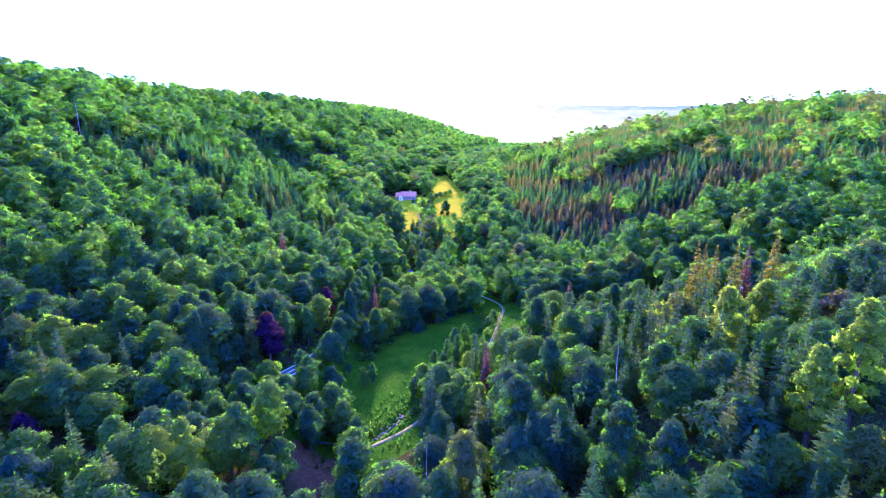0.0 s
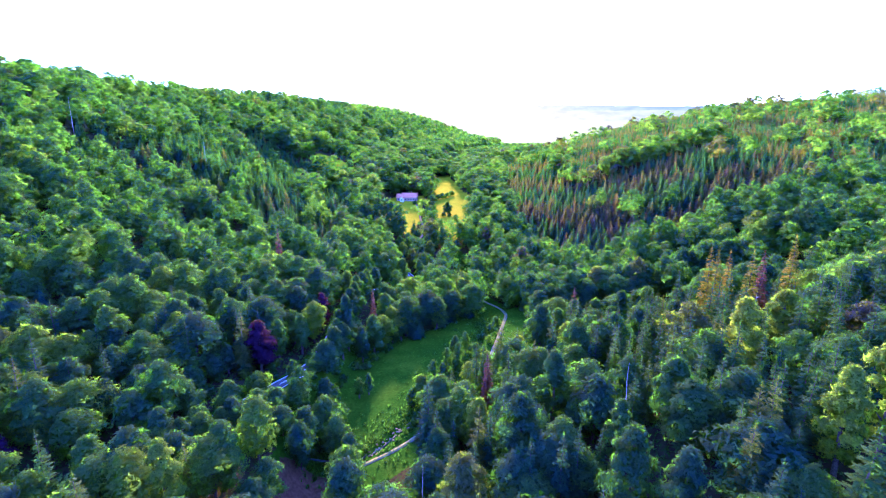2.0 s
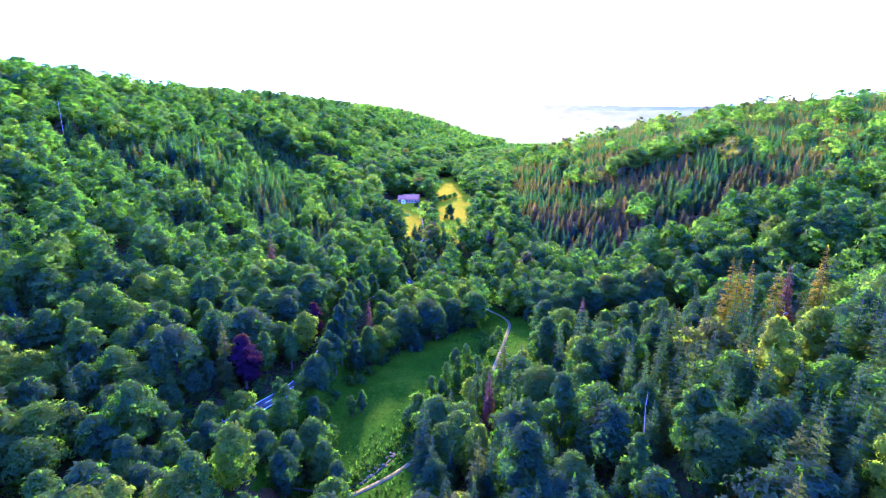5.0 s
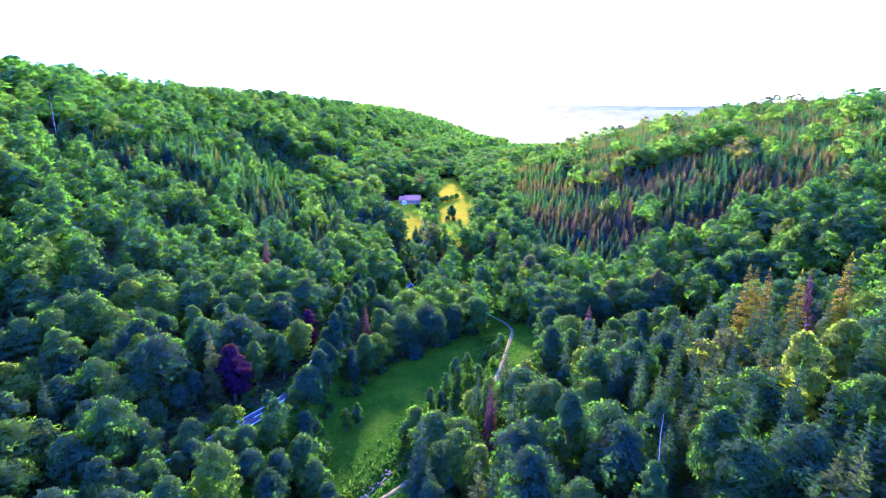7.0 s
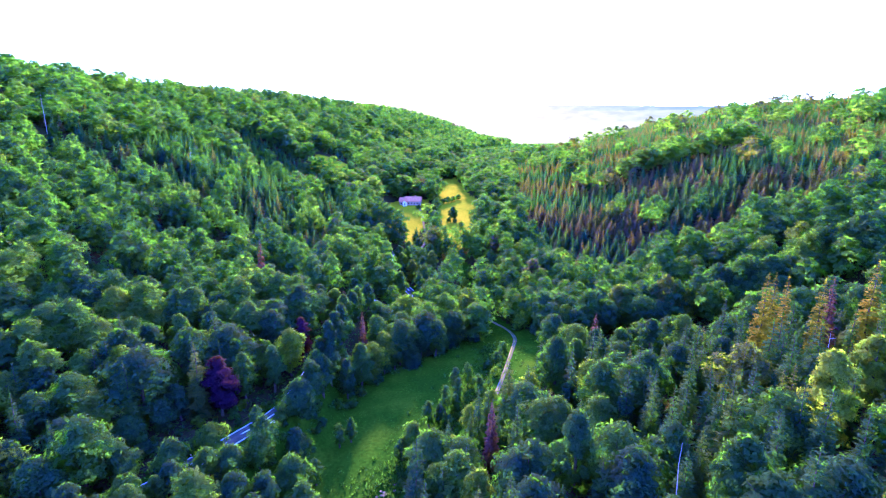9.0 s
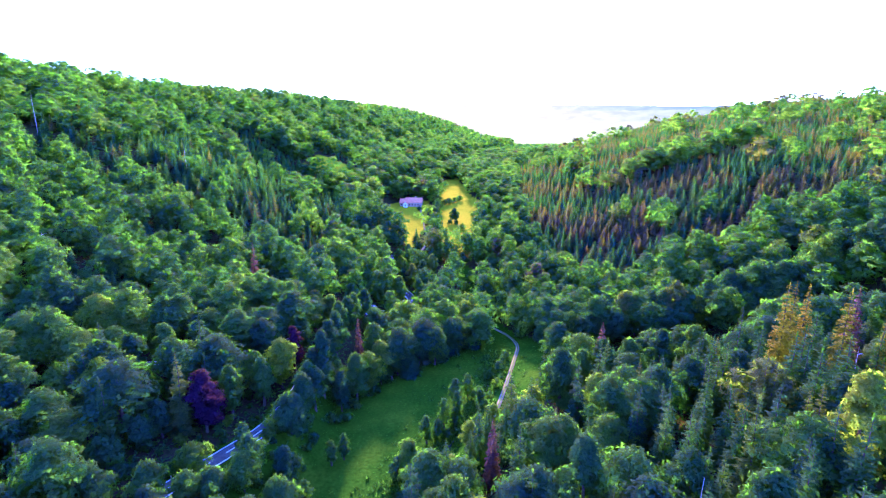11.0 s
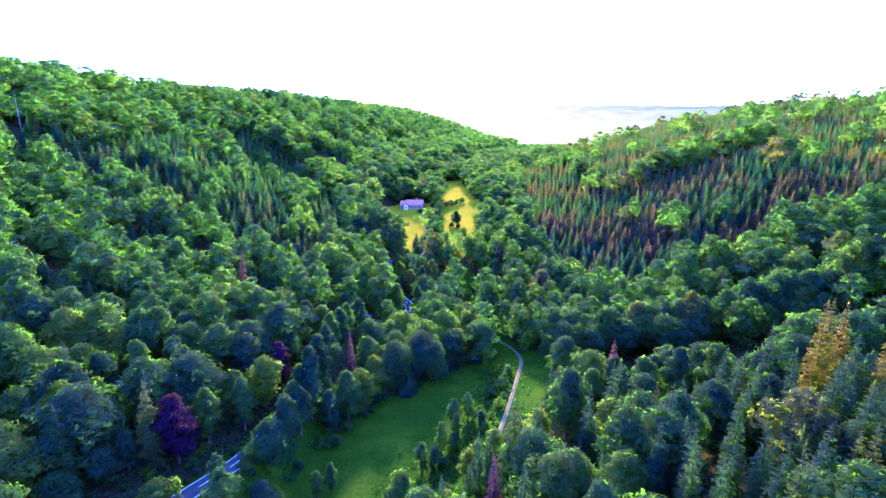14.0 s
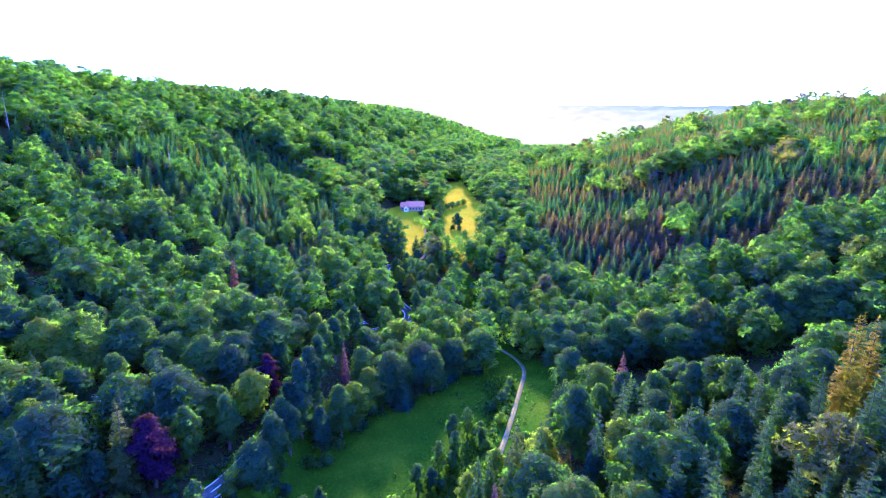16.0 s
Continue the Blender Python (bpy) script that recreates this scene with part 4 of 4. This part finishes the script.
def from_bm(name, bm, mat):
    me = bpy.data.meshes.new(name)
    bm.to_mesh(me)
    bm.free()
    me.materials.append(mat)
    return me


post = None
for s in np.arange(110, 330, 25.0):
    for o in (-3.9, 3.9):
        seg = along(road_line, s, s + 2)[0]
        t = unit(seg[1, :2] - seg[0, :2])
        x, y = seg[0, 0] + t[1] * o, seg[0, 1] - t[0] * o
        m = pose(x, y, float(height(x, y)[0]) - 0.05, 0, 0, math.degrees(math.atan2(t[1], t[0])))
        if post is None:
            post = tagged(new("road_post"), "white plastic roadside marker post with a black band", "post", "road marker posts")
            part("shaft", from_bm("shaft", block(0.14, 0.18, 0, 1.05, 0.85), mat_post), post)
            part("band", from_bm("band", block(0.15, 0.19, 0.72, 0.92, 0.95), mat_black), post, "black reflector band")
            post.matrix_basis = m
        else:
            copy_thing(post, m)

# ---- bare trunks ----
for n, (x, y, top, thick) in enumerate(((50, 129, 46, 0.17), (-169, 251, 63, 0.15), (-145, 270, 54, 0.15), (-195, 415, 97, 0.15), (112, 176, 50, 0.16), (-4.5, 119, 22.5, 0.12), (-275, 382, 130, 0.15))):
    r = np.random.default_rng(12 + n)
    zb = float(height(x, y)[0])
    dead = new("dead_tree")
    part("trunk", trunk_mesh(r, top - zb, thick, 0, mat_pale_bark), dead)
    for z, a, ln in zip(r.uniform(8, 18, 8), r.uniform(0, 6.28, 8), r.uniform(0.9, 1.8, 8)):
        part("branch_stub", mesh_of("branch_stub", *tube([(0, 0, z), (math.cos(a) * 0.7, math.sin(a) * 0.7, z + 0.2), (math.cos(a) * ln, math.sin(a) * ln, z + 0.1)], [0.07, 0.05, 0.02], 4), mat_pale_bark), dead)
    tagged(dead, "bleached bare trunk of a dead tree", "tree", "dead trees").matrix_basis = pose(x, y, zb - 0.2)

# ---- farmhouse ----
mat_plaster = plain("white_plaster", (0.7, 0.68, 0.65), (0.82, 0.8, 0.77), 0.8, 0.9, 0.1)
# main walls, darker and browner than the porch plaster
mat_brown = plain("brown_wall", (0.26, 0.17, 0.13), (0.4, 0.28, 0.22), 0.8, 0.9, 0.2)
mat_tiles = plain("red_roof_tiles", (0.6, 0.17, 0.09), (0.72, 0.26, 0.15), 0.7, 0.8, 0.4, 4.0)
mat_timber = plain("dark_timber", (0.08, 0.045, 0.03), (0.14, 0.08, 0.05), 2.0, 0.8, 0.2)
mat_glass, nt, out = nodes_of("window_glass")
p = nt.nodes.new("ShaderNodeBsdfPrincipled")
p.inputs["Base Color"].default_value, p.inputs["Roughness"].default_value = (0.03, 0.035, 0.04, 1), 0.08
nt.links.new(p.outputs[0], out.inputs[0])


def prism(x0, x1, y0, y1, z0, eave, ridge, axis):
    """Walls of a gabled block, the gables at its two ends along the axis."""
    bm = bmesh.new()
    if axis == "x":
        ym = (y0 + y1) / 2
        end = [(y0, z0), (y1, z0), (y1, eave), (ym, ridge), (y0, eave)]
        rows = [[bm.verts.new((x, a, b)) for a, b in end] for x in (x0, x1)]
    else:
        xm = (x0 + x1) / 2
        end = [(x0, z0), (x1, z0), (x1, eave), (xm, ridge), (x0, eave)]
        rows = [[bm.verts.new((a, y, b)) for a, b in end] for y in (y0, y1)]
    bm.faces.new(rows[0])
    bm.faces.new(rows[1][::-1])
    for k in range(5):
        bm.faces.new([rows[0][k], rows[1][k], rows[1][(k + 1) % 5], rows[0][(k + 1) % 5]])
    bmesh.ops.recalc_face_normals(bm, faces=bm.faces)
    return bm


def roof_slab(x0, x1, ya, za, yb, zb, axis="x", thick=0.25):
    """One sloping side of a roof, from its eave (a) to its ridge (b), with rows of tiles stepping down it."""
    bm = bmesh.new()
    rows = 14
    prev = None
    ring = []
    for k in range(rows + 1):
        for step in ((0.0, 0.0), (0.0, 0.06)):
            f = k / rows
            y, z = ya + (yb - ya) * f, za + (zb - za) * f + step[1] - 0.06 * (k == 0)
            ring.append((y, z + thick * 0.5))
    ring += [(yb, zb - thick * 0.5), (ya, za - thick * 0.5)]
    ends = []
    for x in (x0, x1):
        ends.append([bm.verts.new((x, y, z) if axis == "x" else (y, x, z)) for y, z in ring])
    n = len(ring)
    for k in range(n):
        bm.faces.new([ends[0][k], ends[1][k], ends[1][(k + 1) % n], ends[0][(k + 1) % n]])
    bm.faces.new(ends[0][::-1])
    bm.faces.new(ends[1])
    bmesh.ops.recalc_face_normals(bm, faces=bm.faces)
    return bm


house = new("farmhouse")
part("wall", from_bm("wall", prism(-6.0, 11, -4.5, 4.5, -1.5, 4.2, 8.4, "x"), mat_brown), house, "brown walls of the main block")
part("wall", from_bm("wall", prism(-11.5, -6.05, -4.0, 4.0, -1.5, 3.6, 7.2, "x"), mat_brown), house, "brown lower wing")
part("wall", from_bm("wall", prism(-7.2, -3.4, -8.2, -4.55, -1.5, 3.2, 5.2, "y"), mat_plaster), house, "white gabled porch")
for x0, x1, y, eave, ridge in ((-6.3, 11.6, 4.5, 4.0, 8.6), (-12.1, -6.35, 4.0, 3.4, 7.4)):
    for side in (-1, 1):
        part("roof", from_bm("roof", roof_slab(x0, x1, side * (y + 0.7), eave, 0.0, ridge), mat_tiles), house, "red tiled roof slope")
for side in (-1, 1):
    part("roof", from_bm("roof", roof_slab(-8.6, -4.0, -5.3 + side * 2.4, 3.0, -5.3, 5.4, "y"), mat_tiles), house, "red tiled porch roof")
chimney = part("chimney", from_bm("chimney", block(0.9, 0.7, 7.5, 9.8), mat_tiles), house, "brick chimney")
chimney.location = (4.5, 0.6, 0)
cap = part("cap", from_bm("cap", block(1.1, 0.9, 9.8, 9.95), mat_plaster), chimney)
for x, z, y in ((-1.6, 1.2, -4.5), (1.4, 1.2, -4.5), (4.4, 1.2, -4.5), (7.4, 1.2, -4.5), (-9.6, 1.1, -4.0), (-5.3, 1.0, -8.2)):
    win = part("window", from_bm("window", block(1.3, 0.12, z, z + 1.5), mat_timber), house, "dark timber window")
    win.location = (x, y - 0.03, 0)
    for dx in (-0.3, 0.3):
        pane = part("pane", from_bm("pane", block(0.5, 0.06, z + 0.12, z + 1.38), mat_glass), win)
        pane.location = (dx, -0.05, 0)
door = part("door", from_bm("door", block(1.1, 0.1, 0, 2.1), mat_timber), house, "dark timber door")
door.location = (9.4, -4.53, 0)
HX, HY = -42.0, 560.0
tagged(house, "long brown farmhouse with red tiled roof and white porch", "house").matrix_basis = pose(HX, HY, float(height(HX, HY - 4)[0]), 0, 0, -4)

# ---- grass tufts of the meadows ----
r = np.random.default_rng(63)
tufts = []
for field, n in (("front", 7000), ("far", 1500), ("house", 1000)):
    c = FIELDS[field]
    x = r.uniform(min(q[0] for q in c), max(q[0] for q in c), n)
    y = r.uniform(min(q[1] for q in c), max(q[1] for q in c), n)
    ok = inside(x, y, c) & (beside("track", x, y)[0] > 2.2) & (beside("stream", x, y)[0] > 0.8)
    x, y = x[ok], y[ok]
    z = height(x, y)
    g = r.uniform(0.12, 0.3, len(x)) * np.where(beside("stream", x, y)[0] < 6, 3.2, 1.0)
    for k in range(3):
        a = r.uniform(0, 6.28, len(x))
        o = np.stack([np.cos(a), np.sin(a), np.zeros(len(x))], 1)
        q = np.stack([-np.sin(a), np.cos(a), np.zeros(len(x))], 1)
        base = np.stack([x, y, z - 0.03], 1)
        gg = g[:, None]
        tufts.append(np.stack([base - q * gg * 0.5, base + q * gg * 0.5, base + o * gg * 0.6 + [0, 0, 1] * gg * 0.9], 1))
tufts = np.concatenate(tufts)
tagged(new("meadow_grass", card_mesh("meadow_grass", tufts, mat_grass, r.random(len(tufts)))), "tufts of long green meadow grass", "grass", kind="stuff")

# ---- rough herbs between the brook and the track ----
r = np.random.default_rng(66)
herbs = []
x, y = r.uniform(-45, 40, 16000), r.uniform(140, 285, 16000)
far = beside("stream", x, y)[0]
ok = (far > 0.5) & ((far > 1.8) | (np.hypot(x + 20, y - 167) > 9)) & (r.random(len(x)) < np.exp(-far / 4.0)) & (beside("track", x, y)[0] > 1.6)
x, y = x[ok], y[ok]
z = height(x, y)
for k in range(6):
    g = r.uniform(0.35, 0.95, (len(x), 1))
    a = r.uniform(0, 6.28, len(x))
    q = np.stack([np.cos(a), np.sin(a), np.zeros(len(x))], 1)
    o = np.stack([-np.sin(a), np.cos(a), r.uniform(0.4, 1.6, len(x))], 1)
    base = np.stack([x + r.normal(0, 0.4, len(x)), y + r.normal(0, 0.4, len(x)), z + r.uniform(-0.05, 0.5, len(x))], 1)
    herbs.append(np.stack([base - q * g * 0.4, base + q * g * 0.4, base + o * g], 1))
herbs = np.concatenate(herbs)
tagged(new("herbs", card_mesh("herbs", herbs, mat_grass, r.random(len(herbs)))), "rank green herbs and grass along the brook", "plants", kind="stuff")

# ---- undergrowth between the nearer trees ----
r = np.random.default_rng(64)
x, y = scatter(r, 2.1, 75, 330)
ok = (beside("road", x, y)[0] > 4.2) & (np.abs(x) < 150) & (r.random(len(x)) < 0.75)
x, y = x[ok], y[ok]
z = height(x, y)
leaves = []
for k in range(5):
    g = r.uniform(0.5, 1.3, (len(x), 1))
    a = r.uniform(0, 6.28, len(x))
    q = np.stack([np.cos(a), np.sin(a), r.uniform(-0.2, 0.3, len(x))], 1)
    o = np.stack([-np.sin(a), np.cos(a), r.uniform(0.1, 0.9, len(x))], 1)
    base = np.stack([x + r.normal(0, 0.6, len(x)), y + r.normal(0, 0.6, len(x)), z + r.uniform(0.0, 1.3, len(x))], 1)
    leaves.append(np.stack([base - q * g * 0.5, base + q * g * 0.5, base + o * g], 1))
leaves = np.concatenate(leaves)
tagged(new("undergrowth", card_mesh("undergrowth", leaves, mat_broad_far, np.clip(r.normal(0.3, 0.15, len(leaves)), 0, 1))), "low green undergrowth beneath the valley trees", "undergrowth", kind="stuff")
